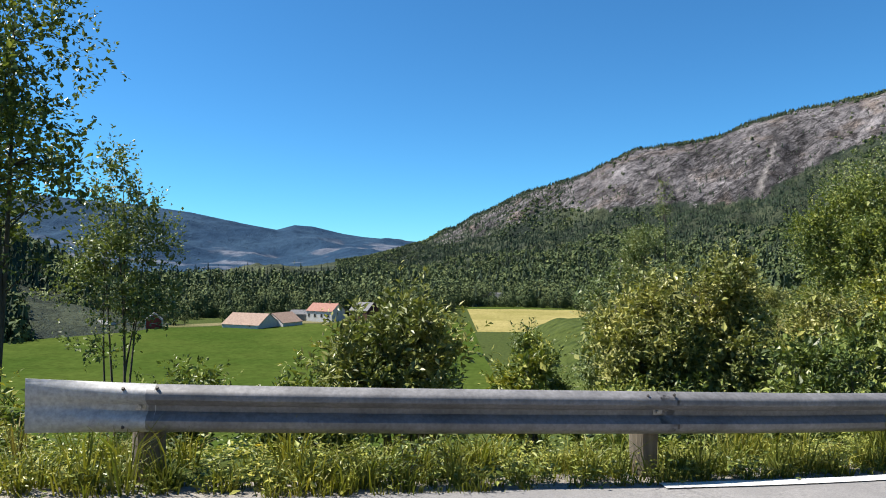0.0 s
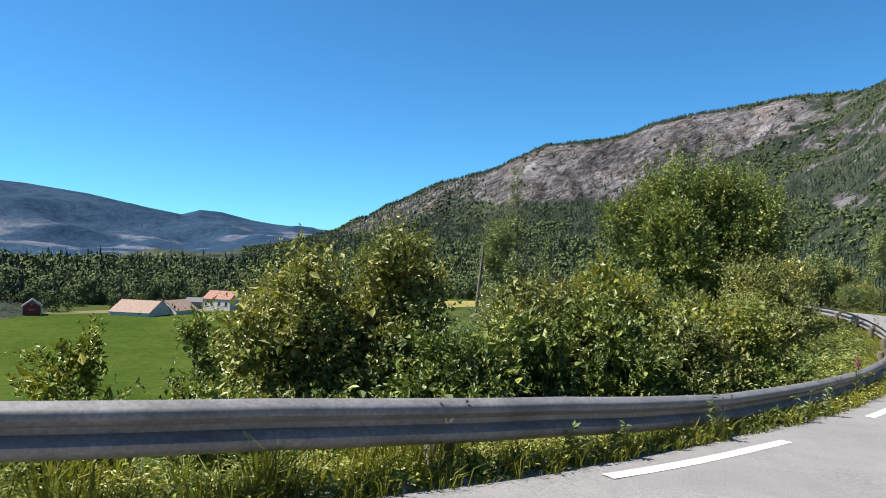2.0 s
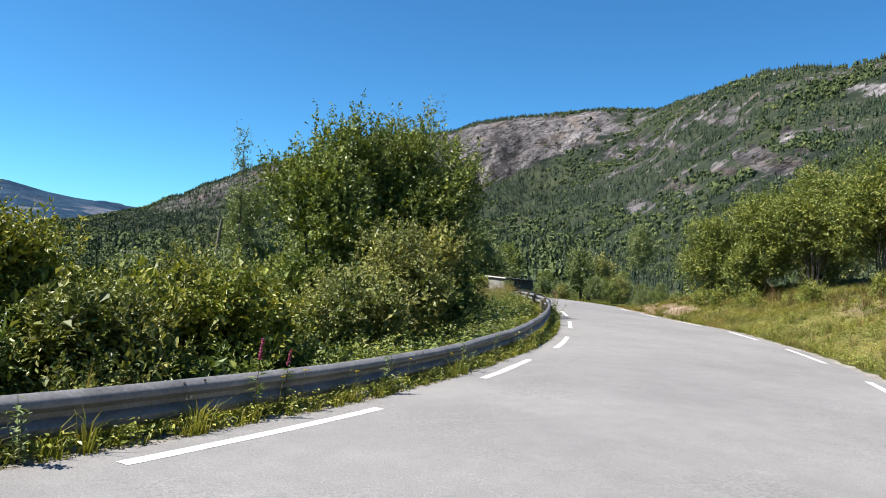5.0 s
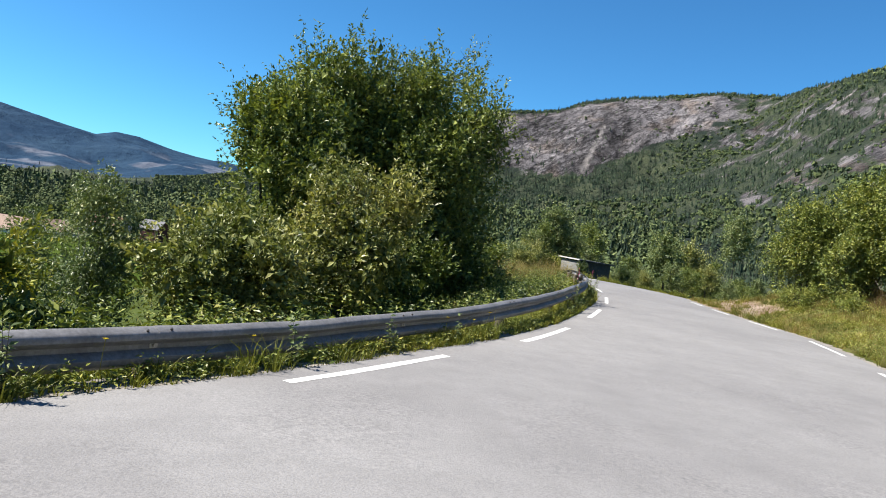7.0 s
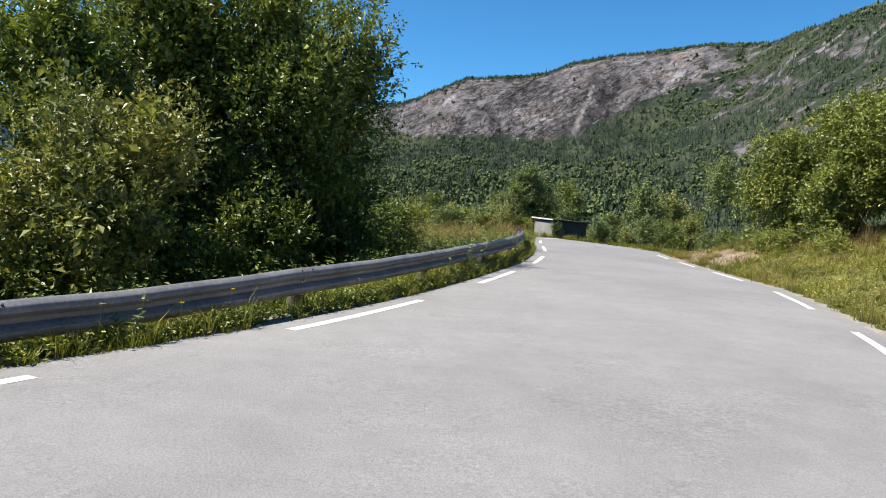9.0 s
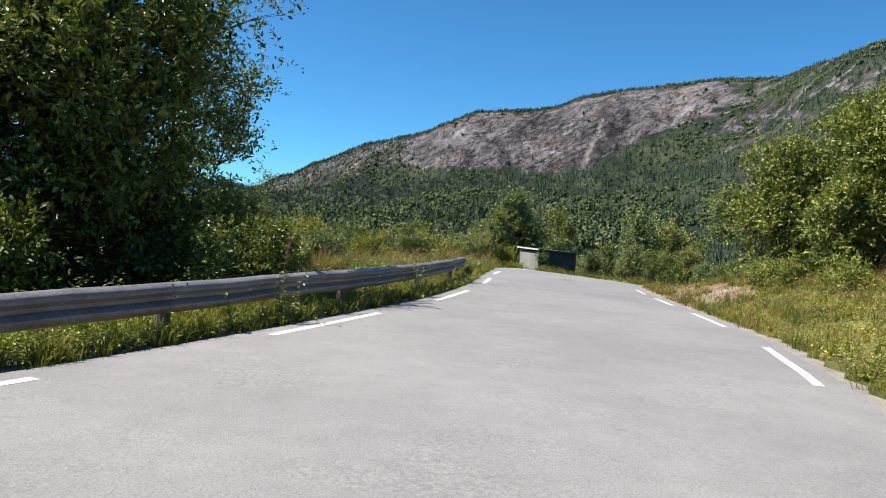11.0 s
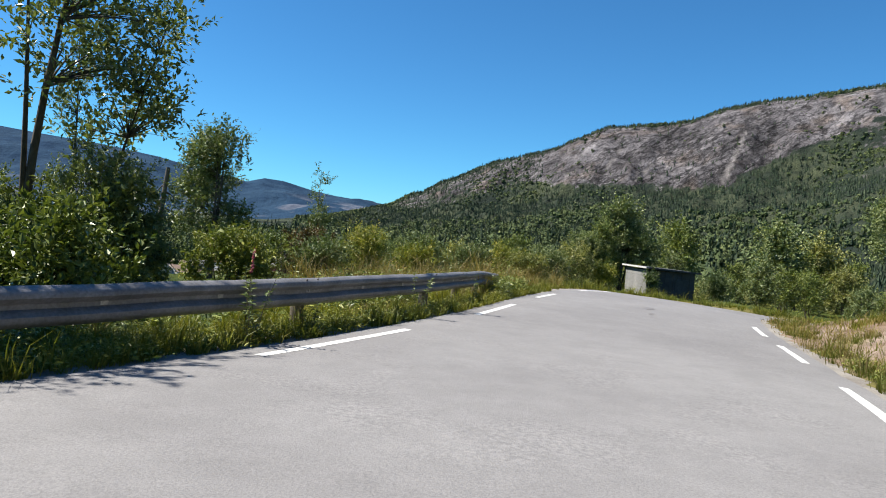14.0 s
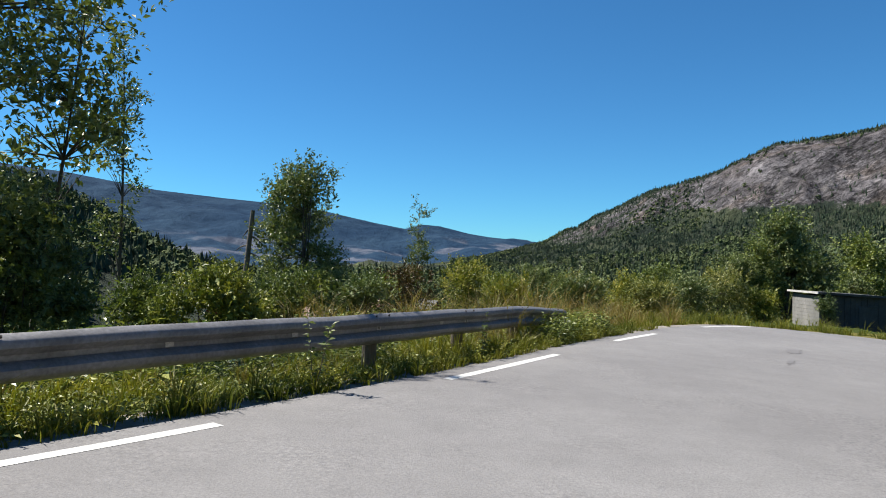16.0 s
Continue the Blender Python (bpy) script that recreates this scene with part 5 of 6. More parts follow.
grass("reddish_stalks", 31, 42, lambda s, t: road_width(s) + 3.6 + 2.4 * t, 1800, 0.35, 0.75, M_LEAF_RED, 212, "thin reddish dry stalks below the bank shrubs", 0.005)
herb_leaves("bank_weeds", 12, 41, lambda s, t: road_width(s) + 0.6 + 7.5 * t, 6500, 0.06, 0.28, M_LEAF_BRIGHT, 209, "broad-leaved green weeds on the bank")


def flower_spike(x, y, h, seed, label="pink-flowered tall willowherb beside the guard rail"):
    rng = np.random.default_rng(seed)
    thing = tagged(new("willowherb"), label, "wildflower", "wildflowers on the verge")
    thing.location = (x, y, gz(x, y))
    t = np.linspace(0, 1, 8)
    V, F = tubes([np.c_[0.05 * t**2 * h, 0.03 * t * h, h * t - 0.03, 0.006 * (1 - 0.7 * t)]], 5)
    adopt(new("stem", arrays_mesh("stem", V, F, M_LEAF_RED, True)), thing)
    n = 46
    f = rng.uniform(0.12, 0.75, n)
    pos = np.c_[0.05 * f**2 * h, 0.03 * f * h, f * h]
    a = rng.uniform(0, 2 * np.pi, n)
    V, F = leaf_quads(rng, pos, np.c_[np.cos(a), np.sin(a), rng.uniform(-0.1, 0.5, n)], rng.uniform(0.06, 0.13, n), rng.uniform(0.012, 0.022, n))
    adopt(new("leaves", arrays_mesh("leaves", V, F, M_LEAF_DARK, False)), thing)
    n = 90
    f = rng.uniform(0.74, 1.0, n)
    a = rng.uniform(0, 2 * np.pi, n)
    pos = np.c_[0.05 * f**2 * h, 0.03 * f * h, f * h]
    V, F = leaf_quads(rng, pos, np.c_[np.cos(a), np.sin(a), rng.uniform(-0.2, 0.5, n)], rng.uniform(0.02, 0.045, n) * (1.3 - f * 0.8), rng.uniform(0.014, 0.026, n))
    adopt(new("blossom", arrays_mesh("blossom", V, F, M_PINK, False)), thing)
    return thing


def on_verge(s, u):
    x, y = offset_point(np.array([s]), np.array([u]))
    return float(x[0]), float(y[0])


for i, (s, u, h) in enumerate([(12.6, -0.55, 0.75), (13.1, -0.62, 0.62), (29.7, -0.55, 1.15), (34.9, -0.6, 1.0)]):
    flower_spike(*on_verge(s, u), h, 300 + i)


def weed(s, u, h, seed, material=None, label="upright leafy weed standing in front of the guard rail"):
    """One stalk with leaves."""
    rng = np.random.default_rng(seed)
    x, y = on_verge(s, u)
    thing = tagged(new("tall_weed"), label, "weed", "tall weeds at the rail")
    thing.location = (x, y, gz(x, y))
    paths, P, A = [], [], []
    for k in range(3):
        t = np.linspace(0, 1, 8)
        q = np.c_[rng.normal() * 0.16 * t * h, rng.normal() * 0.16 * t * h, h * rng.uniform(0.6, 1.0) * t - 0.03]
        paths.append(np.c_[q, 0.004 * (1 - 0.6 * t)])
        f = rng.uniform(0.15, 1, 34)
        P.append(np.c_[[np.interp(f, t, q[:, j]) for j in range(3)]].T)
        a = rng.uniform(0, 2 * np.pi, 34)
        A.append(np.c_[np.cos(a), np.sin(a), rng.uniform(-0.3, 0.7, 34)])
    V, F = tubes(paths, 4)
    adopt(new("stem", arrays_mesh("stem", V, F, M_BARK, True)), thing)
    P, A = np.vstack(P), np.vstack(A)
    L = rng.uniform(0.03, 0.085, len(P))
    V, F = leaf_quads(rng, P, A, L, L * 0.42)
    adopt(new("leaves", arrays_mesh("leaves", V, F, material or M_LEAF_BIRCH, False)), thing)
    return thing


for i, (s, u, h) in enumerate([(-1.9, -0.36, 0.75), (-1.6, -0.4, 0.6), (5.0, -0.42, 0.55), (5.6, -0.4, 0.5), (7.3, -0.45, 0.6), (9.5, -0.4, 0.5), (10.4, -0.42, 0.55), (14.8, -0.45, 0.6), (17.5, -0.5, 0.5),
                               (19.3, -0.5, 0.5), (21.0, -0.5, 0.5), (38.9, -0.55, 0.8), (42.2, -0.6, 0.7), (36.0, -0.55, 0.45), (28.6, -0.5, 0.5), (29.6, -0.5, 0.85), (29.8, -0.52, 0.7), (34.85, -0.5, 0.95), (35.0, -0.55, 0.8)]):
    weed(s, u, h, 330 + i)


def yellow_flower(s, u, h, seed):
    rng = np.random.default_rng(seed)
    thing = tagged(new("hawkweed"), "thin-stalked yellow wildflower in the verge grass", "wildflower", "wildflowers on the verge")
    x, y = on_verge(s, u)
    thing.location = (x, y, gz(x, y))
    t = np.linspace(0, 1, 6)
    V, F = tubes([np.c_[0.06 * t**2 * h, -0.04 * t * h, h * t - 0.03, 0.004 - 0.002 * t]], 5)
    adopt(new("stem", arrays_mesh("stem", V, F, M_GRASS, True)), thing)
    top = np.tile([0.06 * h, -0.04 * h, h - 0.03], (22, 1))
    a = np.linspace(0, 4 * np.pi, 22)
    V, F = leaf_quads(rng, top, np.c_[np.cos(a), np.sin(a), rng.uniform(0.1, 0.6, 22)], rng.uniform(0.018, 0.03, 22), np.full(22, 0.010))
    adopt(new("blossom", arrays_mesh("blossom", V, F, M_YELLOWFLOWER, False)), thing)
    return thing


for i, (s, u, h) in enumerate([(5.7, -0.62, 0.42), (6.1, -0.55, 0.36), (6.6, -0.7, 0.45), (12.9, -0.52, 0.4), (13.2, -0.5, 0.45), (14.3, -0.6, 0.35), (15.5, -0.55, 0.4), (17.0, -0.58, 0.36),
                               (20.7, -0.52, 0.42), (21.5, -0.5, 0.38), (22.2, -0.55, 0.45), (24.8, -0.6, 0.4), (-3.0, -0.4, 0.35), (-0.6, -0.5, 0.4)]):
    yellow_flower(s, u, h, 360 + i)


# ---- snag ----
def build_snag():
    thing = tagged(new("dead_tree_snag"), "leaning broken dead trunk with bare stubs", "dead tree")
    x, y = 10.9, 51.7
    z = gz(x, y)
    thing.location = (x, y, z)
    h = 2.4 - z
    t = np.linspace(0, 1, 12)
    main = np.c_[-0.6 + 0.6 * t, 0 * t, h * t - 0.3, 0.17 - 0.07 * t]
    V, F = tubes([main], 9)
    adopt(new("trunk", arrays_mesh("trunk", V, F, M_SNAG, True)), thing)
    for k, (f, dx, dz, l) in enumerate([(0.72, -1, 0.2, 0.8), (0.8, 1, -0.25, 0.6), (0.86, -1, -0.3, 0.5), (0.66, 1, 0.1, 0.5)]):
        p0 = np.array([-0.6 + 0.6 * f, 0, h * f - 0.3])
        tt = np.linspace(0, 1, 6)
        q = np.c_[p0[0] + dx * l * tt, p0[1] + 0.2 * tt, p0[2] + dz * l * tt - 0.5 * l * tt**2, 0.05 * (1 - 0.7 * tt)]
        V, F = tubes([q], 6)
        adopt(new("branch_stub", arrays_mesh("branch_stub", V, F, M_SNAG, True)), thing)


build_snag()


# ---- shed past the bend ----
def build_shed():
    shed = tagged(new("shed"), "small board shed among shrubs, shaded walls coloured dark, sunlit gable side pale", "shed")
    w, d, h0 = 3.3, 3.2, 2.4
    shed.matrix_basis = pose(39.9, 64.3, -3.92, 0, 0, 10)
    part("side_wall", box_bm(0.12, d, h0, -w / 2, 0, h0 / 2), M_GREYBOARD, shed, "pale grey weathered board wall")
    part("side_wall", box_bm(0.12, d, h0, w / 2, 0, h0 / 2), M_SHADEBOARD, shed)
    # walls turned from the sun get the darkened boards
    part("front_wall", box_bm(w - 0.12, 0.12, h0, 0, -d / 2 + 0.06, h0 / 2), M_SHADEBOARD, shed, "board wall coloured dark for shade")
    part("back_wall", box_bm(w - 0.12, 0.12, h0, 0, d / 2 - 0.06, h0 / 2), M_SHADEBOARD, shed)
    for i in range(11):
        part("board", box_bm(0.03, d - 0.02, 0.19, -w / 2 - 0.075, 0, 0.12 + i * 0.2, 0.004), M_PALEBOARD, shed, "pale horizontal board")
    for i in range(11):
        part("board", box_bm(0.27, 0.03, h0 - 0.1, -w / 2 + 0.16 + i * 0.295, -d / 2 - 0.018, h0 / 2, 0.004), M_SHADEBOARD, shed)
    part("door", box_bm(0.95, 0.05, 1.9, 0.75, -d / 2 - 0.06, 0.96, 0.01), M_SHADEBOARD, shed)
    roof = part("roof", box_bm(w + 0.5, d + 0.5, 0.07), M_DARKROOF, shed, "dark felted roof")
    roof.matrix_basis = pose(0, 0, h0 + 0.1, 0, 2.5, 0)
    fascia = part("fascia", box_bm(0.04, d + 0.5, 0.11, -w / 2 - 0.27, 0, h0 + 0.17), M_WHITEPAINT, shed, "white painted fascia board")
    edge = part("fascia", box_bm(w + 0.5, 0.04, 0.12, 0, -d / 2 - 0.27, h0 + 0.08), M_SHADEBOARD, shed)
    edge.matrix_basis = pose(0, 0, 0, 0, 2.5, 0)


build_shed()


# ---- the farm in the valley ----
def house(name, x, y, w, d, h, roof_h, turn, wall, roof_mat, label, category, windows=(), chimney=False, overhang=0.35, trim=False):
    thing = tagged(new(name), label, category, "farm buildings")
    x, y = 1 + (x - 1) * 1.63, -4 + (y + 4) * 1.63
    w, d, h, roof_h = w * 1.6, d * 1.6, h * 1.55, roof_h * 1.55
    windows = [(wx * 1.6, wz * 1.55, ww * 1.4, wh * 1.4) for wx, wz, ww, wh in windows]
    thing.matrix_basis = pose(x, y, VALLEY - 0.05, 0, 0, turn)
    bm = bmesh.new()
    pts = [(-w / 2, -d / 2), (w / 2, -d / 2), (w / 2, d / 2), (-w / 2, d / 2)]
    low = [bm.verts.new((px, py, -0.5)) for px, py in pts]
    top = [bm.verts.new((px, py, h)) for px, py in pts]
    ra, rb = bm.verts.new((-w / 2, 0, h + roof_h)), bm.verts.new((w / 2, 0, h + roof_h))
    bm.faces.new(low[::-1])
    bm.faces.new((low[0], low[1], top[1], top[0]))
    bm.faces.new((low[2], low[3], top[3], top[2]))
    bm.faces.new((low[1], low[2], top[2], rb, top[1]))
    bm.faces.new((low[3], low[0], top[0], ra, top[3]))
    part("wall", bm, wall, thing)
    slope = math.degrees(math.atan2(roof_h, d / 2))
    ln = math.hypot(roof_h, d / 2) + overhang
    for sgn in (-1, 1):
        p = part("roof", box_bm(w + 2 * overhang, ln, 0.16, 0, 0, 0, 0.02), roof_mat, thing)
        mid = (ln / 2)
        p.matrix_basis = pose(0, sgn * (mid * math.cos(math.radians(slope))), h + roof_h + 0.1 - mid * math.sin(math.radians(slope)), -sgn * slope, 0, 0)
    for wx, wz, ww, wh in windows:
        win = part("window", box_bm(ww + 0.24, 0.10, wh + 0.24, wx, -d / 2 - 0.03, wz, 0.01), M_WHITEPAINT, thing, "white framed window")
        part("pane", box_bm(ww, 0.04, wh, wx, -d / 2 - 0.07, wz), M_GLASS, win)
    if trim:
        for sgn in (-1, 1):
            rake = part("rake_board", box_bm(0.12, math.hypot(roof_h, d / 2), 0.5), M_WHITEPAINT, thing, "white painted rake board")
            rake.matrix_basis = pose(-w / 2 - 0.07, sgn * d / 4, h + roof_h / 2 - 0.15, -sgn * slope, 0, 0)
            part("corner_board", box_bm(0.1, 0.34, h, -w / 2 - 0.06, sgn * (d / 2 - 0.17), h / 2), M_WHITEPAINT, thing, "white painted corner board")
        door = part("door", box_bm(0.08, d * 0.3, h * 0.62, -w / 2 - 0.05, 0, h * 0.31), M_REDPAINT, thing)
        part("door_frame", box_bm(0.05, d * 0.36, 0.2, -w / 2 - 0.07, 0, h * 0.64), M_WHITEPAINT, door)
        win = part("window", box_bm(0.08, 0.9, 0.9, -w / 2 - 0.06, 0, h + roof_h * 0.35), M_WHITEPAINT, thing, "white framed window")
        part("pane", box_bm(0.04, 0.6, 0.6, -w / 2 - 0.11, 0, h + roof_h * 0.35), M_GLASS, win)
    if chimney:
        part("chimney", box_bm(0.7, 0.7, 1.6, w * 0.15, 0, h + roof_h + 0.4, 0.03), M_TILE, thing)
    return thing


house("red_barn", -91.5, 187.0, 5.4, 4.6, 2.6, 1.9, 115, M_REDPAINT, M_DARKROOF, "small red painted barn with white trim", "barn", trim=True)
house("farmhouse", -47.5, 213.0, 10, 7.5, 3.6, 2.4, -24, M_WHITEPAINT, M_TILE, "white farmhouse with red tiled roof", "house", windows=((-4, 2.2, 0.9, 1.2), (-1.6, 2.2, 0.9, 1.2), (1.0, 2.2, 0.9, 1.2), (3.6, 2.2, 0.9, 1.2)), chimney=True)
house("farm_barn", -65.0, 192.0, 13, 10, 1.1, 3.1, -20, M_WHITEPAINT, M_BROWNROOF, "low farm building with a broad brown roof", "barn", windows=((3.5, 0.9, 0.7, 0.6),))
house("farm_barn", -57.5, 198.0, 8, 9, 1.2, 2.8, 60, M_WHITEPAINT, M_BROWNROOF, "low farm building with a broad brown roof", "barn")
house("dark_barn", -35.5, 216.0, 7, 7, 3.6, 2.6, -26, M_OLDRED, M_DARKROOF, "dark red barn with slate roof", "barn", windows=((-3, 2.0, 1.2, 1.2),))
house("outbuilding", -56.5, 216.0, 6, 5, 2.2, 1.3, 0, M_GREYBOARD, M_DARKROOF, "low grey outbuilding behind the farm", "outbuilding")
house("outbuilding", -104.0, 182.0, 8, 4, 1.6, 1.0, -20, M_WHITEPAINT, M_DARKROOF, "low pale outbuilding at the field's edge", "outbuilding")
house("farmhouse", 8.0, 305.0, 10, 7, 3.4, 2.2, 0, M_WHITEPAINT, M_DARKROOF, "distant white house beyond the ripe field", "house", windows=((-2, 2, 0.9, 1.2), (2, 2, 0.9, 1.2)))

# ---- woods ----


def scatter_trees(name, x, y, z, height, template_v, template_f, spread, material, seed, label):
    rng = np.random.default_rng(seed)
    n, k = len(x), len(template_v)
    a = rng.uniform(0, 2 * np.pi, n)
    ca, sa = np.cos(a), np.sin(a)
    tv = template_v[None] * (1 + 0.16 * np.repeat(rng.normal(size=(n, k // 3, 1)), 3, axis=1)) * np.array([1, 1, 0.6]) + template_v[None] * np.array([0, 0, 0.4])
    w = (height * spread * rng.uniform(0.8, 1.25, n))[:, None]
    X = (tv[:, :, 0] * ca[:, None] - tv[:, :, 1] * sa[:, None]) * w + x[:, None]
    Y = (tv[:, :, 0] * sa[:, None] + tv[:, :, 1] * ca[:, None]) * w + y[:, None]
    Z = tv[:, :, 2] * height[:, None] + z[:, None]
    V = np.stack([X, Y, Z], -1).reshape(-1, 3)
    F = (template_f[None] + (np.arange(n) * k)[:, None, None]).reshape(-1, 3)
    return tagged(new(name, arrays_mesh(name, V, F, material, False)), label, "woods", kind="stuff")


def spruce_tiers():
    """Three ragged skirts of branches, for far-off spruces."""
    V, F = [], []
    rng = np.random.default_rng(3)
    for z0, z1, r in ((0.02, 0.52, 1.0), (0.28, 0.76, 0.72), (0.55, 1.0, 0.42)):
        for i in range(5):
            t0, t1 = 2 * math.pi * i / 5 + z0 * 4, 2 * math.pi * (i + 1) / 5 + z0 * 4
            b = len(V)
            k = r * rng.uniform(0.8, 1.2)
            V += [(k * math.cos(t0), k * math.sin(t0), z0 + rng.uniform(0, 0.06)), (k * math.cos(t1), k * math.sin(t1), z0 + rng.uniform(0, 0.06)), (0, 0, z1)]
            F.append((b, b + 1, b + 2))
    return np.array(V), np.array(F)


def crown_template(count, size, seed):
    """A crown of many small leaf clumps on an uneven egg shape."""
    rng = np.random.default_rng(seed)
    d = rng.normal(size=(count, 3))
    d /= np.linalg.norm(d, axis=1)[:, None]
    bulge = 1 + 0.22 * np.sin(3 * np.arctan2(d[:, 1], d[:, 0]) + 4 * d[:, 2]) + 0.12 * rng.normal(size=count)
    r = (rng.uniform(0.55, 1.0, count) ** 0.4) * bulge
    c = d * r[:, None] * np.array([1, 1, 0.5]) + np.array([0, 0, 0.5])
    c[:, 2] = np.clip(c[:, 2], 0.03, 1.08)
    face = d + rng.normal(size=(count, 3)) * 0.33
    a = np.cross(face, rng.normal(size=(count, 3)))
    b = np.cross(face, a)
    a *= (size / np.linalg.norm(a, axis=1))[:, None] * np.array([1, 1, 0.5])
    b *= (size / np.linalg.norm(b, axis=1))[:, None] * np.array([1, 1, 0.5])
    V = np.stack([c - a * 0.6 - b * 0.5, c + a * 0.7 - b * 0.4, c + b * 0.8], 1).reshape(-1, 3)
    return V, np.arange(count * 3).reshape(-1, 3)


def spruce_clumps(count, seed):
    """A narrow spruce of drooping branch clumps."""
    rng = np.random.default_rng(seed)
    t = rng.uniform(0, 1, count) ** 1.35
    a = rng.uniform(0, 2 * np.pi, count)
    r = (1 - t) * rng.uniform(0.35, 1.05, count) + 0.03
    c = np.c_[r * np.cos(a), r * np.sin(a), 0.03 + 0.93 * t]
    out = np.c_[np.cos(a), np.sin(a), np.full(count, -0.12)] * ((0.5 * (1 - t) + 0.16))[:, None]
    side = np.c_[-np.sin(a), np.cos(a), np.zeros(count)] * (0.3 * (1 - t) + 0.10)[:, None]
    up = np.array([0, 0, 0.075])
    V = np.stack([c - out * 0.5 + up, c + out * 0.5 + side * 0.6 - up * 0.5, c + out * 0.5 - side * 0.6 - up * 0.5], 1).reshape(-1, 3)
    top = np.array([[-0.09, 0, 0.86], [0.09, 0.03, 0.86], [0, 0, 1.03]])
    V = np.vstack([V, top])
    return V, np.arange(len(V)).reshape(-1, 3)


COARSE_V, COARSE_F = crown_template(20, 0.75, 6)
MID_V, MID_F = crown_template(60, 0.42, 8)
MEDIUM_V, MEDIUM_F = crown_template(120, 0.25, 10)
FINE_V, FINE_F = crown_template(420, 0.15, 11)
FINEST_V, FINEST_F = crown_template(1100, 0.085, 12)
SPRUCE_V, SPRUCE_F = spruce_tiers()
FIR_V, FIR_F = spruce_clumps(70, 9)


def on_main(az, r):
    a = np.radians(az)
    x, y = HUB[0] - r * np.sin(a), HUB[1] + r * np.cos(a)
    return x, y, main_height(az, r, x, y)


def mountain_woods():
    rng = np.random.default_rng(400)
    n = 84000
    az = rng.uniform(-70, 12, n)
    top = np.interp(az, CREST_AZ, CREST_R)
    foot = np.interp(az, [-100, -60, -40, -20, 0, 22], [120, 160, 300, 420, 700, 950])
    r = foot + (top - foot) * rng.uniform(0, 1, n) ** 0.75
    x, y, z = on_main(az, r)
    el = np.degrees(np.arctan2(z, r))
    rk = main_rock(az, el, x, y, z)
    keep = (rk < 0.38) | (rng.uniform(size=n) < 0.06)
    keep |= (az > -8) & (rng.uniform(size=n) < 0.45) & (rk < 0.9)
    keep &= (az > -30) | (rng.uniform(size=n) < 0.7)
    az, r, x, y, z = az[keep], r[keep], x[keep], y[keep], z[keep]
    kind = fbm(x / 120, y / 120, 3, 91) + rng.uniform(-0.15, 0.15, len(x)) > 0.445
    h = (3.5 + 6.5 * rng.uniform(0, 1, len(x)) ** 1.6) * np.interp(r, [200, 600], [0.7, 1])
    scatter_trees("mountain_spruces", x[kind], y[kind], z[kind] - 1, h[kind], SPRUCE_V, SPRUCE_F, 0.20, M_CONIFER, 401, "dense dark spruce wood on the mountain side")
    k2 = ~kind
    nearest_ones = k2 & (r < 330)
    near = k2 & (r < 620) & ~nearest_ones
    scatter_trees("slope_broadleaf_wood", x[nearest_ones], y[nearest_ones], z[nearest_ones] - 1, h[nearest_ones] * 0.9, FINE_V[:600], FINE_F[:200], 0.36, M_FARLEAF, 405, "green broadleaf trees on the slope above the road")
    far = k2 & (r >= 620)
    scatter_trees("mountain_broadleaf_wood", x[far], y[far], z[far] - 2, h[far] * 0.85, COARSE_V, COARSE_F, 0.36, M_FARLEAF, 402, "green broadleaf wood on the mountain side")
    scatter_trees("foothill_broadleaf_wood", x[near], y[near], z[near] - 1, h[near] * 0.9, MEDIUM_V, MEDIUM_F, 0.34, M_FARLEAF, 404, "green broadleaf wood on the lower mountain side")
    # trees along the crest
    m = 4200
    az = rng.uniform(-60, 6, m)
    r = np.interp(az, CREST_AZ, CREST_R) + rng.uniform(-34, 10, m)
    x, y, z = on_main(az, r)
    scatter_trees("crest_spruces", x, y, z - 1, rng.uniform(2.5, 8, m) * np.clip(r / 1500, 0.5, 1), SPRUCE_V, SPRUCE_F, 0.2, M_CONIFER, 403, "row of small spruces along the mountain crest")


mountain_woods()


def valley_woods():
    rng = np.random.default_rng(410)
    n = 6500
    az = rng.uniform(-30, 50, n)
    inner = np.interp(az, [-30, -12, -7, 2, 4, 8, 22, 30, 50], [150, 260, 448, 465, 407, 390, 392, 392, 375])
    r = inner + rng.uniform(0, 1, n) ** 1.4 * 560
    a = np.radians(az)
    x, y = HUB[0] - r * np.sin(a), HUB[1] + r * np.cos(a)
    z = np.maximum(VALLEY, main_height(az, r, x, y))
    h = (7 + 12 * rng.uniform(0, 1, n) ** 1.5) * np.clip(0.75 + (r - inner) / 400, 0.75, 1.3)
    sp = rng.uniform(size=n) < 0.3
    scatter_trees("valley_spruces", x[sp], y[sp], z[sp] - 0.5, h[sp] * 1.15, FIR_V, FIR_F, 0.2, M_CONIFER, 411, "dark spruces in the valley wood")
    close = ~sp & (r < 330)
    front, back = ~sp & ~close & (r < inner + 110), ~sp & ~close & (r >= inner + 110)
    scatter_trees("valley_near_wood", x[close], y[close], z[close] - 0.5, h[close] * 0.8, FINEST_V, FINEST_F, 0.36, M_FARLEAF, 414, "green broadleaf trees at the mountain's foot")
    scatter_trees("valley_edge_wood", x[front], y[front], z[front] - 0.5, h[front], FINE_V, FINE_F, 0.36, M_FARLEAF, 413, "green broadleaf trees along the fields' far edge")
    scatter_trees("valley_broadleaf_wood", x[back], y[back], z[back] - 0.5, h[back] * 0.9, MEDIUM_V, MEDIUM_F, 0.34, M_FARLEAF, 412, "green broadleaf wood beyond the fields")


valley_woods()


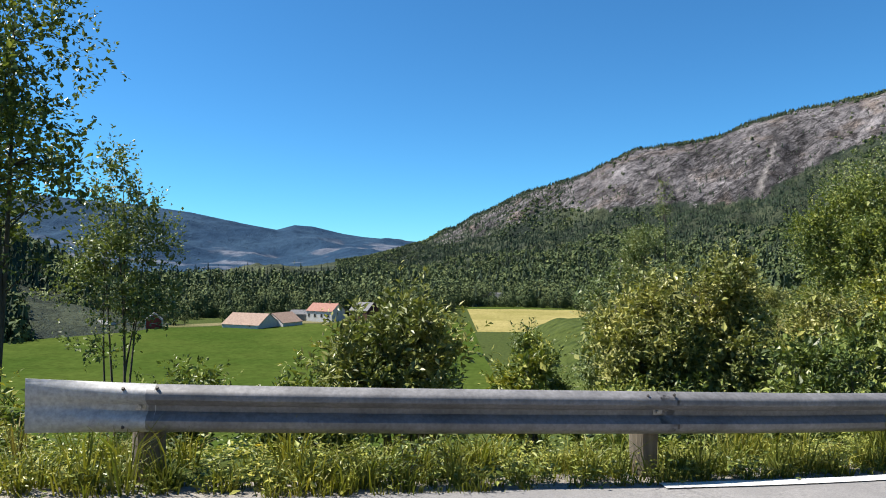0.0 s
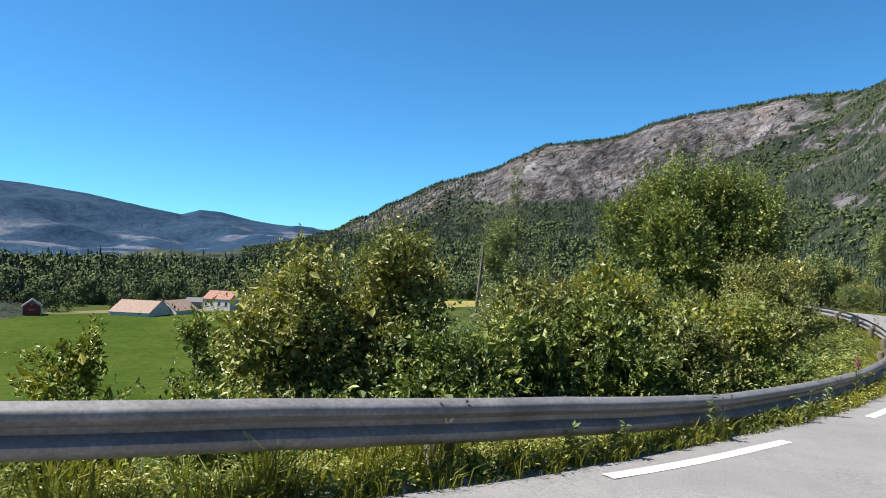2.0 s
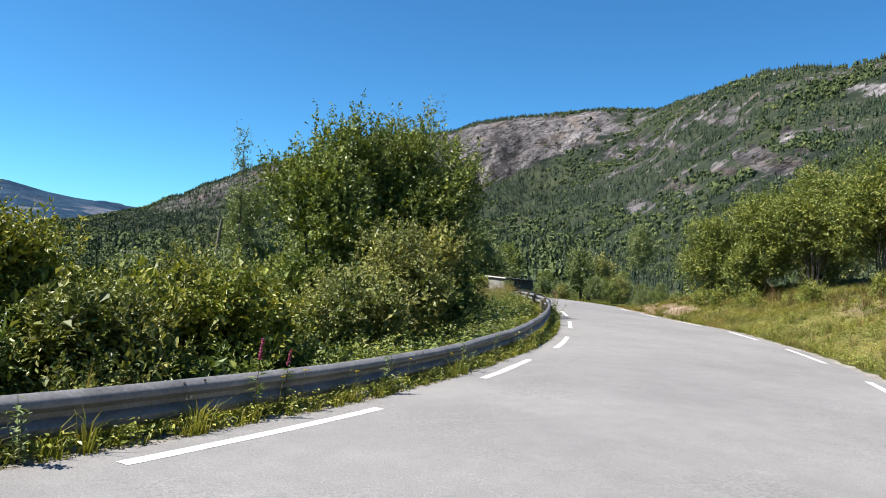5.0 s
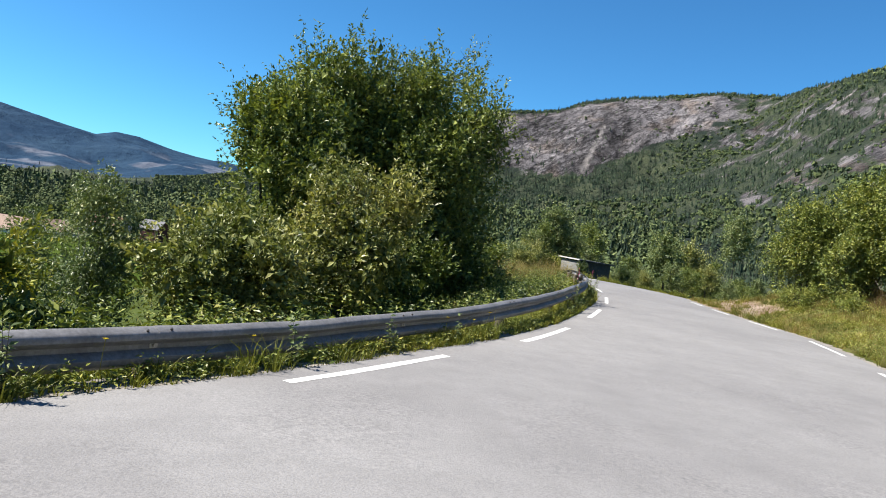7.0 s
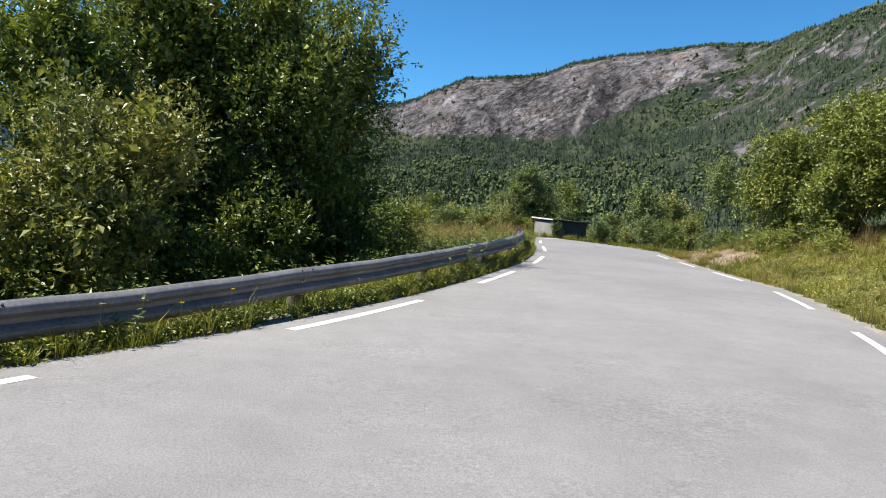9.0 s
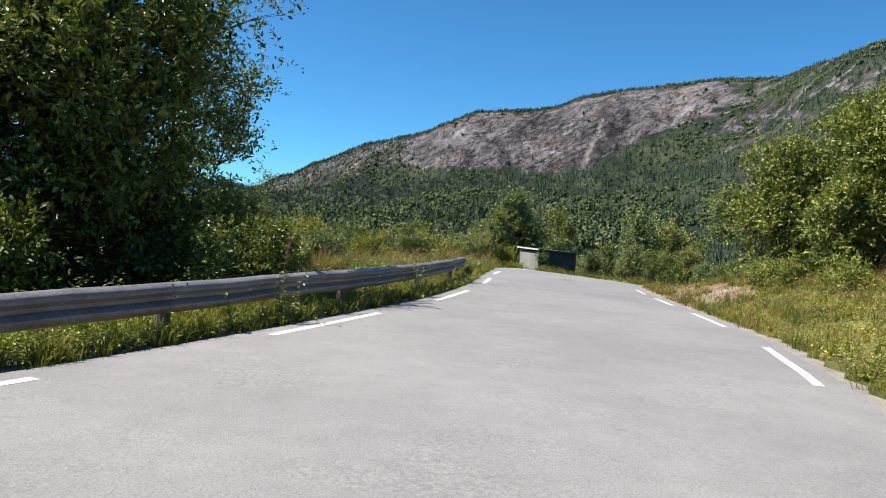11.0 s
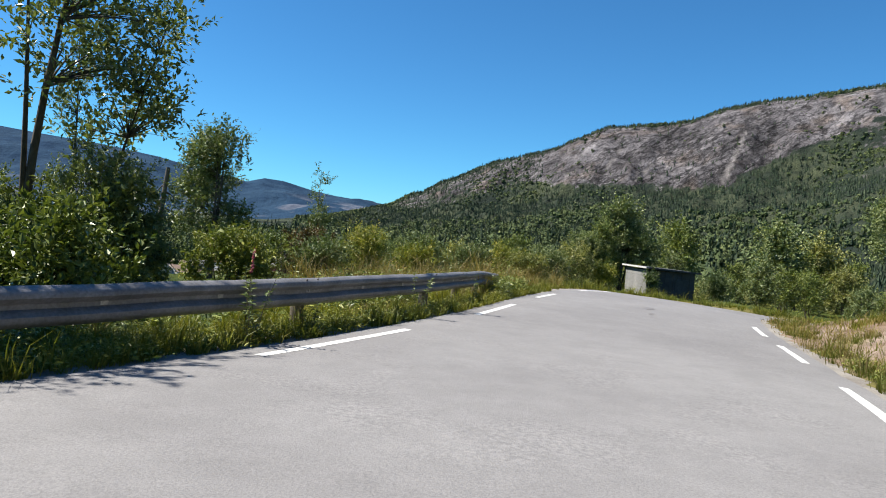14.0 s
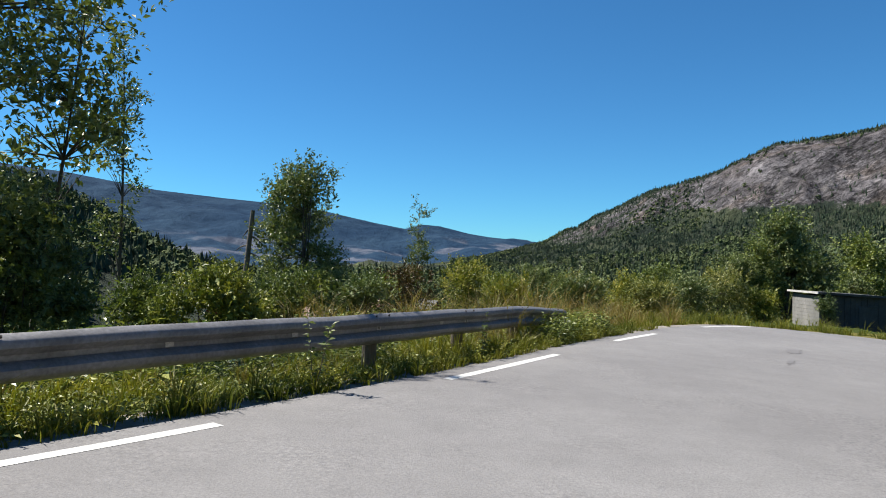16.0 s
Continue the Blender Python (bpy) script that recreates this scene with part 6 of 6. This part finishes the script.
def farm_trees():
    rng = np.random.default_rng(415)
    az, r = rng.uniform(7, 31, 90), rng.uniform(352, 392, 90)
    ok = fbm(az * 0.5, r * 0.03, 3, 98) > 0.47
    a, r = np.radians(az[ok]), r[ok]
    x, y = HUB[0] - r * np.sin(a), HUB[1] + r * np.cos(a)
    h = 2.0 + 8.0 * rng.uniform(0, 1, len(x)) ** 1.8
    scatter_trees("farm_garden_trees", x, y, np.full(len(x), VALLEY - 0.3), h, FINE_V, FINE_F, 0.36, M_FARLEAF, 416, "garden trees and bushes round the farm")


farm_trees()


def hill_woods():
    rng = np.random.default_rng(420)
    n = 9000
    az = rng.uniform(28, 80, n)
    r = rng.uniform(300, 640, n)
    a = np.radians(az)
    x, y = HUB[0] - r * np.sin(a), HUB[1] + r * np.cos(a)
    z = hill_height(az, r, x, y)
    h = 4 + 8 * rng.uniform(0, 1, n) ** 1.5
    ok = (az > 37) | (r > 430)
    x, y, z, h = x[ok], y[ok], z[ok], h[ok]
    sp = fbm(x / 60, y / 60, 3, 92) + rng.uniform(-0.2, 0.2, len(x)) > 0.44
    scatter_trees("hill_spruces", x[sp], y[sp], z[sp] - 1, h[sp] * 1.1, SPRUCE_V, SPRUCE_F, 0.22, M_CONIFER, 421, "dark spruce wood on the near hillside")
    scatter_trees("hill_broadleaf_wood", x[~sp], y[~sp], z[~sp] - 1, h[~sp] * 0.9, MID_V, MID_F, 0.42, M_FARLEAF, 422, "dark green broadleaf wood on the near hillside")


hill_woods()


def near_wood():
    """Broadleaf trees and shrubs between the bend and the mountain's foot."""
    rng = np.random.default_rng(430)
    kinds = []
    for k, (m, h, r) in enumerate(((M_LEAF_BIRCH, 6.5, 2.5), (M_LEAF_WILLOW, 5.6, 2.6), (M_LEAF_DARK, 7.2, 2.6))):
        x, y = ((47.5, 63.0), (51.5, 66.0), (44.5, 75.0))[k]
        kinds.append(plant("alder_tree", x, y, h, r, 440 + k, 7000, m, "leafy green tree in the thicket below the road", "tree", leaf=0.2, slim=0.65, stems=4, lobe_count=14, base=0.03, clump=0.42, per_clump=16,
                           trunk_r=0.08, group="thicket below the road"))
    spots = []
    while len(spots) < 80:
        x, y = rng.uniform(43, 96), rng.uniform(52, 125)
        if x - 43 > (y - 46) * 1.25 or (abs(x - 56.5) < 3.2 and abs(y - 66.0) < 3.2) or (x < 46 and y < 70):
            continue
        if all((x - a) ** 2 + (y - b) ** 2 > 10 for a, b in spots):
            spots.append((x, y))
    for _ in range(26):
        spots.append((rng.uniform(18, 44), rng.uniform(76, 120)))
    low = []
    for k, d0 in enumerate(np.arange(53.5, 77, 1.15)):
        x, y = on_verge(float(d0), -3.0 - 2.4 * (k % 3) - rng.uniform(0, 1.2))
        if x - 1.6 > 25.7 + (y - 18.5) * 0.37:
            low.append((x, y))
    for i, (x, y) in enumerate(low):
        sc = rng.uniform(0.28, 0.40)
        t = copy_thing(kinds[2 if i % 3 else 0], pose(x, y, gz(x, y) - 0.1, 0, 0, rng.uniform(0, 360)))
        t.scale = (sc * 1.1, sc * 1.1, sc)
    for i, (x, y) in enumerate(spots):
        sc = rng.uniform(0.5, 0.85) * (0.78 if y < 84 else 1.0)
        t = copy_thing(kinds[i % 3], pose(x, y, gz(x, y) - 0.1, 0, 0, rng.uniform(0, 360)))
        t.scale = (sc, sc, sc * rng.uniform(0.85, 1.15))


near_wood()
